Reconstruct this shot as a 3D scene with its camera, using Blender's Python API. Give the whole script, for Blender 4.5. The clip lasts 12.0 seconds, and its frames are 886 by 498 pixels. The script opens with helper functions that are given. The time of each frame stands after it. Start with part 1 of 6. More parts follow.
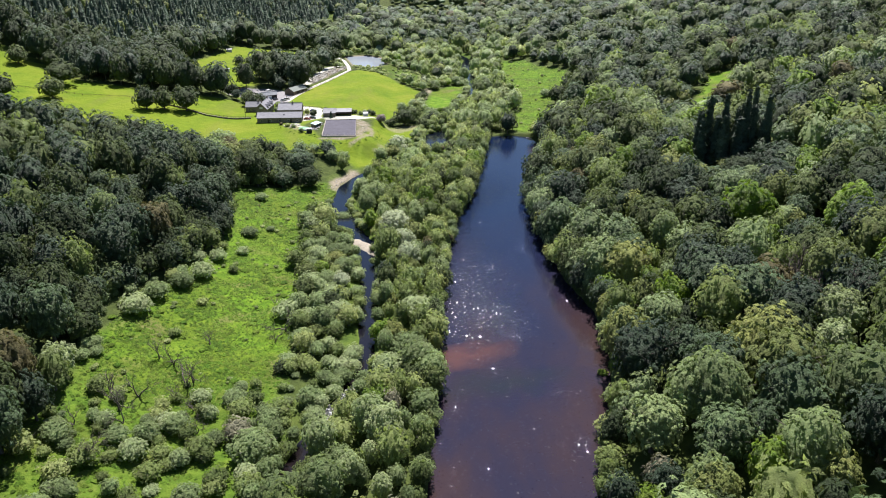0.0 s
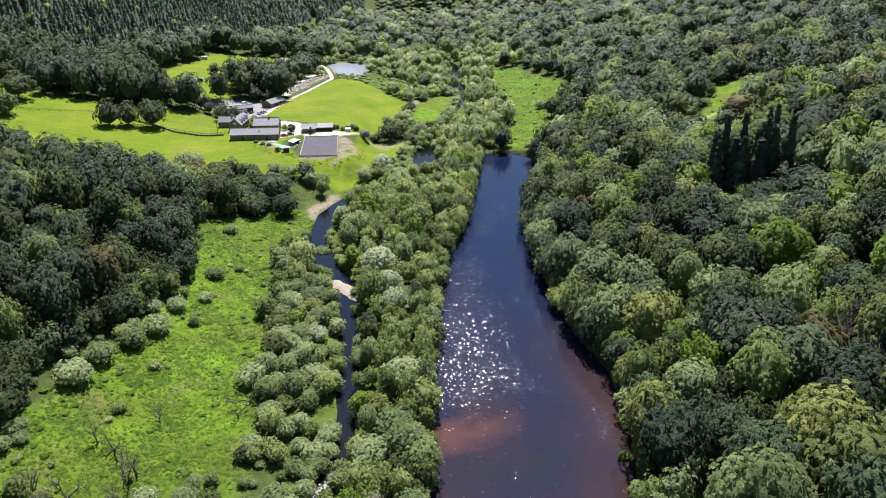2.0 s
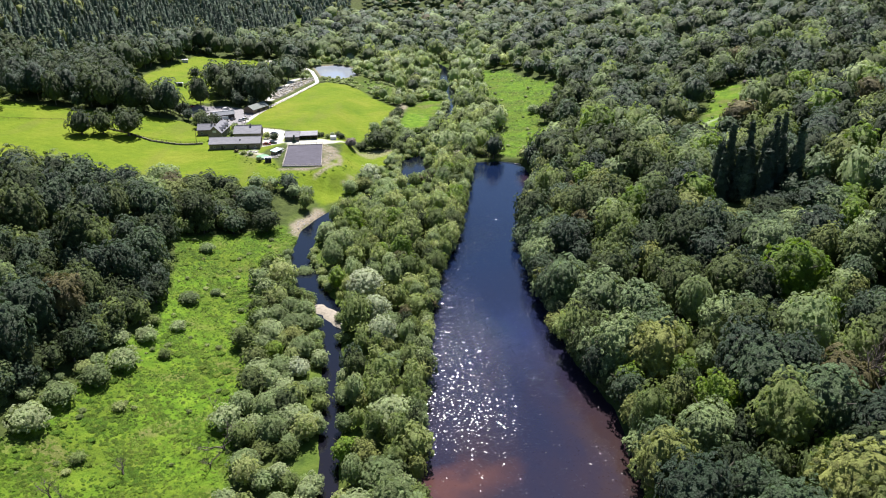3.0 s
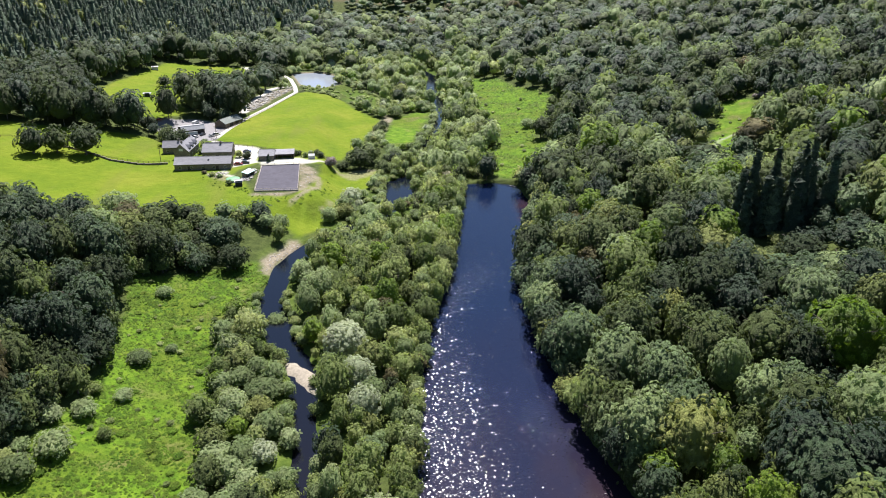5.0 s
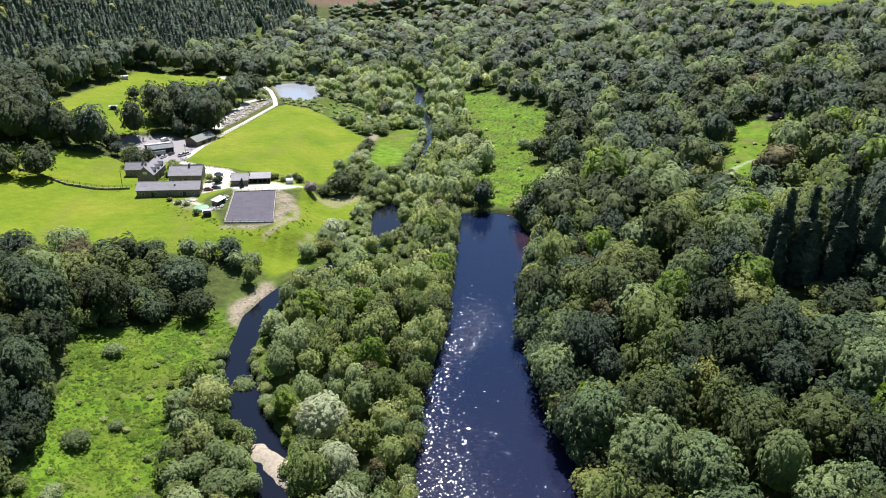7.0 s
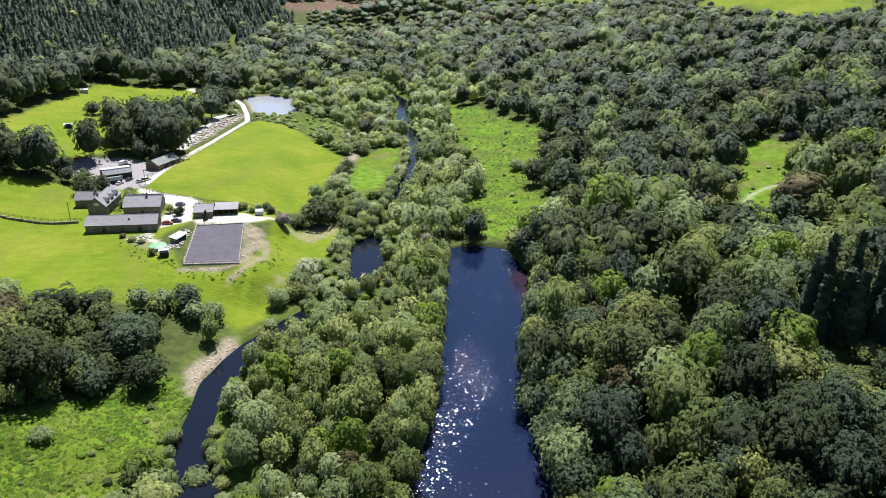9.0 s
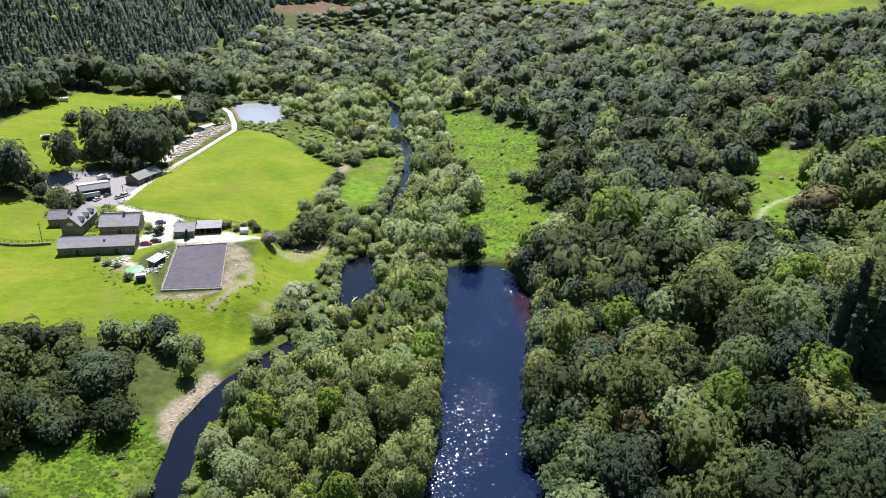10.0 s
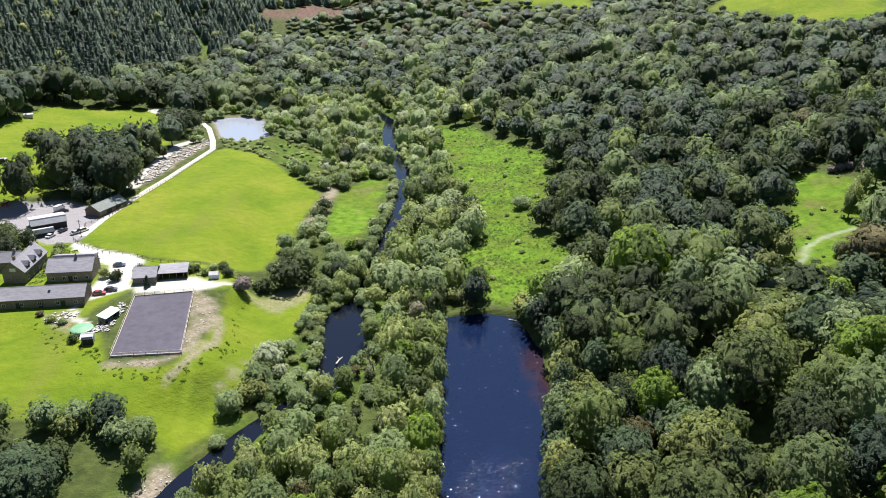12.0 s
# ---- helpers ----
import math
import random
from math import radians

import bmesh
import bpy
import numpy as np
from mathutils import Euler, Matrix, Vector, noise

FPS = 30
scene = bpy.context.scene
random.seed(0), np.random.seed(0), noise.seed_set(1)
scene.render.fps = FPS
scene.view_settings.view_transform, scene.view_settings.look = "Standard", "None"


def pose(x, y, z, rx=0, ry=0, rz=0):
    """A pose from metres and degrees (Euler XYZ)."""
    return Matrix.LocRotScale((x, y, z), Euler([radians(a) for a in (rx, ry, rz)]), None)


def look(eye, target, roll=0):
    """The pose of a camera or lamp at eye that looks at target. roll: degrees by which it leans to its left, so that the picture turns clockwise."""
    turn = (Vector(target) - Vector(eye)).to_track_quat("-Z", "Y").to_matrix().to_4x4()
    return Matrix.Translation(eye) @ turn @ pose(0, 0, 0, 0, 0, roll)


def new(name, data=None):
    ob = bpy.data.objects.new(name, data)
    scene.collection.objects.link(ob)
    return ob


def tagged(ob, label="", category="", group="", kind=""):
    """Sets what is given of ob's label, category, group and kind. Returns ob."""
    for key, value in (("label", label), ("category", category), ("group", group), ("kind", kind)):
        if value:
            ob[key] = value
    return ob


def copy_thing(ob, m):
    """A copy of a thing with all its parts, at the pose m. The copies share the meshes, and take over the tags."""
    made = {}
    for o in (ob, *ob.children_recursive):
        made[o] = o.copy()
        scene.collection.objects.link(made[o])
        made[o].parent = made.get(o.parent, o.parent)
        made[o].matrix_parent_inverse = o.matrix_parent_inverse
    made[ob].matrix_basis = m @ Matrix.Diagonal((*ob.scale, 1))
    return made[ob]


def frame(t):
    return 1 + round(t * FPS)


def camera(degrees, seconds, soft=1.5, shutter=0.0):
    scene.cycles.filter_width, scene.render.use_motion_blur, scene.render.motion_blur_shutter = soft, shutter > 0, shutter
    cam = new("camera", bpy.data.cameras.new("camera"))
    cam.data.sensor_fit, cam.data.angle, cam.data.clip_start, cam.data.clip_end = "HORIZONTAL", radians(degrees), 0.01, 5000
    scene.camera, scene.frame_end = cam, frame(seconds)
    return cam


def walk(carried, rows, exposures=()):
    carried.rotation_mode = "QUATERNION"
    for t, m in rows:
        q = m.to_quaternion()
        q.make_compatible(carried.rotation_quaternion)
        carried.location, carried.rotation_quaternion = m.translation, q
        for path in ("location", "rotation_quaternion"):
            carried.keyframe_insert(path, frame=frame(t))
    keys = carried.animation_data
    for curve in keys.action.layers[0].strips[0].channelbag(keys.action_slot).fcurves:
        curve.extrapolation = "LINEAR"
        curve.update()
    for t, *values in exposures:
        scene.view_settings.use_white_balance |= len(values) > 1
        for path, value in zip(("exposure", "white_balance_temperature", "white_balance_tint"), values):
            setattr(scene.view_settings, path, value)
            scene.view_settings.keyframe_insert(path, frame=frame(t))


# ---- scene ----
cam = camera(60.2, 12.0, soft=1.0)
PATH = [
    (0, (2.698, -5.988, 123.766), (2.655, -4.149, 122.981), -0.3),
    (0.5, (2.261, 3.872, 123.867), (2.22, 5.711, 123.082), -0.4),
    (1, (1.856, 13.685, 124.009), (1.819, 15.524, 123.223), -0.4),
    (1.5, (1.449, 23.375, 124.147), (1.423, 25.214, 123.359), -0.4),
    (2, (1.037, 33.284, 124.307), (1.025, 35.123, 123.52), -0.3),
    (2.5, (0.734, 43.378, 124.472), (0.735, 45.216, 123.683), -0.3),
    (3, (0.461, 53.442, 124.562), (0.477, 55.279, 123.771), -0.3),
    (5, (-1.146, 92.208, 124.456), (-1.09, 94.044, 123.665), 0.1),
    (5.5, (-1.698, 101.659, 124.443), (-1.631, 103.496, 123.655), 0.4),
    (6, (-2.159, 111.118, 124.47), (-2.081, 112.955, 123.684), 0.5),
    (6.5, (-2.588, 120.602, 124.518), (-2.501, 122.44, 123.734), 0.7),
    (7, (-2.866, 130.137, 124.538), (-2.77, 131.974, 123.755), 0.9),
    (9, (-3.3, 168.46, 124.675), (-3.157, 170.298, 123.898), 1.1),
    (9.5, (-3.077, 178.359, 124.647), (-2.923, 180.196, 123.87), 0.9),
    (10, (-2.617, 188.526, 124.6), (-2.46, 190.362, 123.824), 0.8),
    (10.5, (-1.982, 199.045, 124.554), (-1.821, 200.881, 123.779), 0.7),
    (11, (-1.245, 209.723, 124.509), (-1.081, 211.56, 123.734), 0.7),
    (11.5, (-0.525, 220.268, 124.463), (-0.358, 222.104, 123.687), 0.6),
    (12, (0.163, 230.623, 124.403), (0.329, 232.459, 123.628), 0.6),
]
walk(cam, [(t, look(eye, target, roll)) for t, eye, target, roll in PATH])

# ---- light ----
SUN_UP, SUN_RIGHT = 57.0, 4.0  # degrees above the horizon, degrees clockwise from +y
world = bpy.data.worlds.new("sky")
scene.world = world
world.use_nodes = True
wn = world.node_tree
wn.nodes.clear()
sky_node = wn.nodes.new("ShaderNodeTexSky")
sky_node.sky_type, sky_node.sun_disc = "NISHITA", False
sky_node.sun_elevation, sky_node.sun_rotation = radians(SUN_UP), radians(SUN_RIGHT)
sky_node.air_density, sky_node.dust_density, sky_node.ozone_density = 1.0, 0.6, 6.0
sky_back = wn.nodes.new("ShaderNodeBackground")
sky_back.inputs["Strength"].default_value = 0.05
sky_out = wn.nodes.new("ShaderNodeOutputWorld")
wn.links.new(sky_node.outputs[0], sky_back.inputs[0])
wn.links.new(sky_back.outputs[0], sky_out.inputs[0])

sun_data = bpy.data.lights.new("sun", "SUN")
sun_data.energy, sun_data.angle, sun_data.color = 5.0, radians(0.6), (1.0, 0.95, 0.945)
sun = new("sun", sun_data)
sun_way = Vector((math.sin(radians(SUN_RIGHT)) * math.cos(radians(SUN_UP)), math.cos(radians(SUN_RIGHT)) * math.cos(radians(SUN_UP)), math.sin(radians(SUN_UP))))
sun.matrix_world = look(sun_way * 900, (0, 0, 0))
scene.view_settings.exposure = 1.02

# ---- materials ----
class Nodes:
    """A node material under construction."""

    def __init__(self, name):
        self.mat = bpy.data.materials.new(name)
        self.mat.use_nodes = True
        self.tree = self.mat.node_tree
        self.bsdf = self.tree.nodes["Principled BSDF"]
        self.out = self.tree.nodes["Material Output"]

    def add(self, kind):
        return self.tree.nodes.new("ShaderNode" + kind)

    def join(self, a, b):
        self.tree.links.new(a, b)

    def place(self):
        return self.add("NewGeometry").outputs["Position"]

    def noise(self, scale, detail=4.0, rough=0.6, at=None, stretch=None):
        n = self.add("TexNoise")
        n.inputs["Scale"].default_value, n.inputs["Detail"].default_value, n.inputs["Roughness"].default_value = scale, detail, rough
        at = at or self.place()
        if stretch:
            m = self.add("Mapping")
            m.inputs["Scale"].default_value = stretch
            self.join(at, m.inputs["Vector"])
            at = m.outputs[0]
        self.join(at, n.inputs["Vector"])
        return n.outputs["Fac"]

    def ramp(self, fac, stops):
        r = self.add("ValToRGB")
        els = r.color_ramp.elements
        while len(els) < len(stops):
            els.new(0.5)
        for el, (pos, col) in zip(els, stops):
            el.position, el.color = pos, (*col, 1) if len(col) == 3 else col
        self.join(fac, r.inputs["Fac"])
        return r.outputs["Color"]

    def mix(self, fac, a, b, kind="MIX"):
        m = self.add("Mix")
        m.data_type, m.blend_type = "RGBA", kind
        for value, socket in ((fac, m.inputs[0]), (a, m.inputs[6]), (b, m.inputs[7])):
            if isinstance(value, (int, float)):
                socket.default_value = value
            elif isinstance(value, tuple):
                socket.default_value = (*value, 1)
            else:
                self.join(value, socket)
        return m.outputs[2]

    def sums(self, how, a, b):
        m = self.add("Math")
        m.operation = how
        for value, socket in ((a, m.inputs[0]), (b, m.inputs[1])):
            if isinstance(value, (int, float)):
                socket.default_value = value
            else:
                self.join(value, socket)
        return m.outputs[0]

    def attr(self, name):
        a = self.add("Attribute")
        a.attribute_name = name
        return a.outputs["Fac"]

    def bump(self, height, strength, distance):
        b = self.add("Bump")
        b.inputs["Strength"].default_value, b.inputs["Distance"].default_value = strength, distance
        self.join(height, b.inputs["Height"])
        self.join(b.outputs[0], self.bsdf.inputs["Normal"])

    def colour(self, col):
        if isinstance(col, tuple):
            self.bsdf.inputs["Base Color"].default_value = (*col, 1)
        else:
            self.join(col, self.bsdf.inputs["Base Color"])

    def finish(self, rough=0.8, metal=0.0, spec=0.5):
        self.bsdf.inputs["Roughness"].default_value = rough
        self.bsdf.inputs["Metallic"].default_value = metal
        self.bsdf.inputs["Specular IOR Level"].default_value = spec
        return self.mat


def leaf_material(name, dark, mid, light, joined, lacy, gloss=0.42, through_light=0.3, spec=0.5, clump=1.0):
    """Foliage: the tint goes from tree to tree, leaves sit in rounded clumps, and each spray differs a little."""
    n = Nodes(name)
    tree_tint = n.attr("tint") if joined else n.add("ObjectInfo").outputs["Color"]
    base = n.ramp(tree_tint, ((0.0, dark), (0.5, mid), (1.0, light)))
    spray = n.add("NewGeometry").outputs["Random Per Island"]
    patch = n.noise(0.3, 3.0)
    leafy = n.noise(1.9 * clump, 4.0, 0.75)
    # leafy also raises the bump: its hollows get shade put into the colour
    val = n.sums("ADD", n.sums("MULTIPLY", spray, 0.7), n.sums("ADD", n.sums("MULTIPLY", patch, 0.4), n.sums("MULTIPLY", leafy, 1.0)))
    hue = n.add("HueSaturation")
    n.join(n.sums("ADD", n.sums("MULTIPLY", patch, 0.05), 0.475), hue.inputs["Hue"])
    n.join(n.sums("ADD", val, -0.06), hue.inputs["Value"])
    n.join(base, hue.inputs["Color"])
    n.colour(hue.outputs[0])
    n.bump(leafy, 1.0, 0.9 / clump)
    n.finish(gloss, spec=spec)
    glow = n.add("BsdfTranslucent")
    warm = n.mix(1.0, hue.outputs[0], (1.4, 1.45, 1.05), "MULTIPLY")
    n.join(warm, glow.inputs["Color"])
    n.join(n.bsdf.inputs["Normal"].links[0].from_socket, glow.inputs["Normal"])
    blend = n.add("MixShader")
    blend.inputs[0].default_value = through_light
    n.join(n.bsdf.outputs[0], blend.inputs[1])
    n.join(glow.outputs[0], blend.inputs[2])
    surface = blend.outputs[0]
    if lacy:
        # leaves leave gaps between them
        gaps = n.ramp(n.noise(lacy, 2.0, 0.6), ((0.43, (0, 0, 0)), (0.46, (1, 1, 1))))
        clear = n.add("BsdfTransparent")
        lace = n.add("MixShader")
        n.join(gaps, lace.inputs[0])
        n.join(clear.outputs[0], lace.inputs[1])
        n.join(surface, lace.inputs[2])
        surface = lace.outputs[0]
    n.join(surface, n.out.inputs["Surface"])
    return n.mat


PALETTES = {
    "oak": ((0.037, 0.058, 0.021), (0.122, 0.16, 0.046), (0.285, 0.31, 0.085), 0.6, 0.16, 0.2, 1.0),
    "sycamore": ((0.035, 0.061, 0.031), (0.105, 0.162, 0.066), (0.265, 0.34, 0.13), 0.5, 0.14, 0.25, 0.9),
    "willow": ((0.15, 0.2, 0.078), (0.24, 0.31, 0.13), (0.37, 0.43, 0.22), 0.6, 0.4, 0.25, 1.5),
    "alder": ((0.125, 0.17, 0.05), (0.225, 0.285, 0.09), (0.37, 0.415, 0.16), 0.6, 0.4, 0.25, 1.5),
    "palest": ((0.19, 0.245, 0.08), (0.26, 0.33, 0.12), (0.33, 0.4, 0.17), 0.45, 0.2, 0.45, 0.9),
    "silver": ((0.29, 0.34, 0.2), (0.36, 0.41, 0.25), (0.43, 0.475, 0.31), 0.55, 0.35, 0.3, 1.5),
    "fresh": ((0.13, 0.21, 0.02), (0.18, 0.28, 0.028), (0.24, 0.34, 0.04), 0.5, 0.3, 0.3, 1.0),
    "fir": ((0.052, 0.083, 0.055), (0.08, 0.122, 0.076), (0.115, 0.16, 0.095), 0.6, 0.1, 0.25, 1.1),
    "russet": ((0.11, 0.1, 0.04), (0.14, 0.125, 0.052), (0.17, 0.15, 0.068), 0.6, 0.2, 0.2, 1.2),
    "seed": ((0.21, 0.22, 0.13), (0.27, 0.265, 0.17), (0.32, 0.3, 0.21), 0.6, 0.3, 0.2, 1.4),
    "meadow": ((0.078, 0.158, 0.015), (0.125, 0.215, 0.021), (0.185, 0.255, 0.038), 0.7, 0.4, 0.15, 1.6),
    "blossom": ((0.26, 0.22, 0.2), (0.34, 0.27, 0.27), (0.4, 0.31, 0.33), 0.6, 0.2, 0.2, 1.4),
}
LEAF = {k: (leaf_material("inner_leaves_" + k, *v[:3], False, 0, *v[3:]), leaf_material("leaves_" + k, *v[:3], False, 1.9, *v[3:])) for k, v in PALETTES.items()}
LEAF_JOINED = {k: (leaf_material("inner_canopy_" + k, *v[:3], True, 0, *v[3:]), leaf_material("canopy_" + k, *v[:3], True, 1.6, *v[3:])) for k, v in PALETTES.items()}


def bark_material():
    n = Nodes("bark")
    n.colour(n.ramp(n.noise(2.5, 6.0, 0.7, stretch=(1, 1, 0.25)), ((0.3, (0.05, 0.04, 0.03)), (0.7, (0.2, 0.17, 0.14)))))
    n.bump(n.noise(9.0, 4.0), 0.5, 0.05)
    return n.finish(0.9)


def ground_material():
    """Woodland floor, lush wet meadow, grazed pasture, bare earth and ploughed soil, by the masks that the sheet carries."""
    n = Nodes("ground")
    fine, mid, big = n.noise(2.2, 6.0, 0.7), n.noise(0.28, 5.0, 0.62), n.noise(0.035, 4.0, 0.55)
    floor = n.ramp(mid, ((0.3, (0.035, 0.05, 0.014)), (0.7, (0.085, 0.11, 0.03))))
    lush = n.ramp(mid, ((0.25, (0.072, 0.148, 0.014)), (0.5, (0.116, 0.213, 0.016)), (0.75, (0.172, 0.26, 0.023))))
    lush = n.mix(n.ramp(big, ((0.42, (0, 0, 0)), (0.62, (0.75, 0.75, 0.75)))), lush, n.ramp(fine, ((0.3, (0.06, 0.095, 0.009)), (0.7, (0.155, 0.18, 0.024)))))
    lush = n.mix(n.ramp(n.noise(0.07, 4.0, 0.6), ((0.55, (0, 0, 0)), (0.7, (0.7, 0.7, 0.7)))), lush, n.ramp(fine, ((0.3, (0.12, 0.11, 0.045)), (0.7, (0.2, 0.19, 0.08)))))
    lush = n.mix(0.5, lush, n.ramp(mid, ((0.3, (0.4, 0.45, 0.4)), (0.7, (1.0, 1.0, 1.0)))), "MULTIPLY")
    grass = n.ramp(big, ((0.3, (0.105, 0.175, 0.01)), (0.5, (0.155, 0.215, 0.014)), (0.7, (0.2, 0.235, 0.024))))
    grass = n.mix(0.55, grass, n.ramp(mid, ((0.3, (0.72, 0.74, 0.7)), (0.7, (1.0, 1.0, 1.0)))), "MULTIPLY")
    grass = n.mix(0.35, grass, n.ramp(fine, ((0.3, (0.6, 0.62, 0.6)), (0.7, (1.0, 1.0, 1.0)))), "MULTIPLY")
    streak = n.noise(0.06, 3.0, 0.5, stretch=(1.0, 0.25, 1.0))
    grass = n.mix(n.ramp(streak, ((0.56, (0, 0, 0)), (0.72, (0.5, 0.5, 0.5)))), grass, (0.14, 0.15, 0.03))
    bare = n.ramp(n.noise(0.9, 6.0, 0.7), ((0.3, (0.15, 0.125, 0.08)), (0.7, (0.34, 0.295, 0.225))))
    till = n.ramp(n.noise(0.5, 4.0, 0.6, stretch=(1.0, 0.1, 1.0)), ((0.35, (0.10, 0.06, 0.045)), (0.65, (0.15, 0.1, 0.075))))
    col = n.mix(n.attr("lush"), floor, lush)
    col = n.mix(n.attr("pasture"), col, grass)
    col = n.mix(n.attr("bare"), col, bare)
    col = n.mix(n.attr("till"), col, till)
    stony = n.noise(1.6, 6.0, 0.7)
    col = n.mix(n.attr("gravel"), col, n.ramp(stony, ((0.3, (0.46, 0.435, 0.385)), (0.7, (0.62, 0.6, 0.55)))))
    col = n.mix(n.attr("tarmac"), col, n.ramp(stony, ((0.3, (0.2, 0.19, 0.195)), (0.7, (0.31, 0.3, 0.3)))))
    n.colour(col)
    n.bump(n.sums("ADD", n.sums("MULTIPLY", mid, 1.6), n.sums("MULTIPLY", fine, 0.5)), 0.6, 0.9)
    return n.finish(0.9, spec=0.08)


def water_material(name, deep, silt, silt_at, ruffle, ruffled=None):
    """Peaty water: rippled, with drifts of red silt in the shallows and a patch that the wind ruffles."""
    n = Nodes(name)
    spot = n.place()
    xyz = n.add("SeparateXYZ")
    n.join(spot, xyz.inputs[0])
    drift = n.noise(0.03, 4.0, 0.55, stretch=(1.0, 0.45, 1.0))
    near = n.add("MapRange")
    near.inputs[1].default_value, near.inputs[2].default_value = silt_at
    near.inputs[3].default_value, near.inputs[4].default_value = 1.0, 0.0
    n.join(xyz.outputs[1], near.inputs[0])
    amount = n.sums("MULTIPLY", near.outputs[0], n.sums("ADD", n.sums("MULTIPLY", n.ramp(drift, ((0.4, (0, 0, 0)), (0.62, (1, 1, 1)))), 0.6), 0.4))
    col = n.mix(amount, deep, silt)
    if ruffled:
        # banks of red sand under the shallow water
        warp = n.add("VectorMath")
        warp.operation = "MULTIPLY_ADD"
        wob = n.add("TexNoise")
        wob.inputs["Scale"].default_value = 0.12
        n.join(spot, wob.inputs["Vector"])
        n.join(wob.outputs["Color"], warp.inputs[0])
        warp.inputs[1].default_value = (14.0, 14.0, 0.0)
        n.join(spot, warp.inputs[2])
        for place, turn, size, most, sand in (((9.0, 205.0, 0.0), 0.45, (22.0, 9.0, 9.0), 0.55, (0.12, 0.05, 0.034)), ((24.0, 192.0, 0.0), 0.3, (26.0, 8.0, 9.0), 0.5, (0.014, 0.02, 0.02)),
                                              ((54.0, 212.0, 0.0), 1.75, (40.0, 9.0, 9.0), 0.45, (0.05, 0.027, 0.014)), ((57.0, 432.0, 0.0), 1.5, (24.0, 9.0, 9.0), 0.5, (0.06, 0.025, 0.015))):
            lay = n.add("Mapping")
            lay.vector_type = "TEXTURE"
            lay.inputs["Location"].default_value, lay.inputs["Rotation"].default_value, lay.inputs["Scale"].default_value = place, (0, 0, turn), size
            n.join(warp.outputs[0], lay.inputs["Vector"])
            ball = n.add("TexGradient")
            ball.gradient_type = "SPHERICAL"
            n.join(lay.outputs[0], ball.inputs["Vector"])
            col = n.mix(n.ramp(ball.outputs["Fac"], ((0.0, (0, 0, 0)), (0.8, (most, most, most)))), col, sand)
    n.colour(col)
    gust = n.ramp(n.noise(0.03, 3.0, 0.5, stretch=(1.6, 0.5, 1.0)), ((0.32, (0.45, 0.45, 0.45)), (0.48, (1, 1, 1))))
    if ruffled:
        # the wind reaches from the west bank out to a line that swings across the lake
        def glide(value, lo, hi, a, b):
            edge = n.add("MapRange")
            edge.interpolation_type = "SMOOTHSTEP"
            edge.inputs[1].default_value, edge.inputs[2].default_value, edge.inputs[3].default_value, edge.inputs[4].default_value = lo, hi, a, b
            n.join(value, edge.inputs[0])
            return edge.outputs[0]

        y0, y1 = ruffled
        line = n.sums("ADD", glide(xyz.outputs[1], 225, 320, 30.0, 18.0), glide(xyz.outputs[1], 318, 365, 0.0, 19.0))
        lee = glide(n.sums("SUBTRACT", xyz.outputs[0], line), -17.0, 0.0, 1.0, 0.0)
        lee = n.sums("MULTIPLY", lee, n.sums("MULTIPLY", glide(xyz.outputs[1], y0, y0 + 35, 0.0, 1.0), glide(xyz.outputs[1], y1 - 70, y1, 1.0, 0.0)))
        gust = n.sums("ADD", n.sums("MULTIPLY", gust, n.sums("ADD", n.sums("MULTIPLY", lee, 0.95), 0.05)), 0.03)
    ripple = n.sums("ADD", n.noise(1.5, 2.0, 0.5, stretch=(1.0, 1.5, 1.0)), n.sums("MULTIPLY", n.noise(4.0, 2.0, 0.5, stretch=(1.0, 1.4, 1.0)), 0.35))
    n.bump(ripple, 1.0, ruffle)
    if ruffled:
        # each wavelet is a facet with a tilt of its own; the stronger the gust, the more of them stand up
        cells = n.add("TexVoronoi")
        cells.inputs["Scale"].default_value = 4.0
        stretch = n.add("Mapping")
        stretch.inputs["Scale"].default_value = (0.8, 1.0, 1.0)
        n.join(spot, stretch.inputs["Vector"])
        n.join(stretch.outputs[0], cells.inputs["Vector"])
        tilt = n.add("VectorMath")
        tilt.operation = "SUBTRACT"
        n.join(cells.outputs["Color"], tilt.inputs[0])
        tilt.inputs[1].default_value = (0.5, 0.5, 0.5)
        much = n.add("VectorMath")
        much.operation = "SCALE"
        n.join(tilt.outputs[0], much.inputs[0])
        share = n.add("SeparateXYZ")
        n.join(cells.outputs["Color"], share.inputs[0])
        n.join(n.sums("MULTIPLY", n.sums("GREATER_THAN", gust, share.outputs[2]), 0.46), much.inputs["Scale"])
        total = n.add("VectorMath")
        total.operation = "ADD"
        smooth = n.bsdf.inputs["Normal"].links[0].from_socket
        n.join(smooth, total.inputs[0])
        n.join(much.outputs[0], total.inputs[1])
        unit = n.add("VectorMath")
        unit.operation = "NORMALIZE"
        n.join(total.outputs[0], unit.inputs[0])
        n.join(unit.outputs[0], n.bsdf.inputs["Normal"])
    n.bsdf.inputs["IOR"].default_value = 1.4
    n.finish(0.06, spec=0.5)
    if ruffled:
        n.join(n.sums("ADD", n.sums("MULTIPLY", gust, 0.07), 0.035), n.bsdf.inputs["Roughness"])
    return n.mat


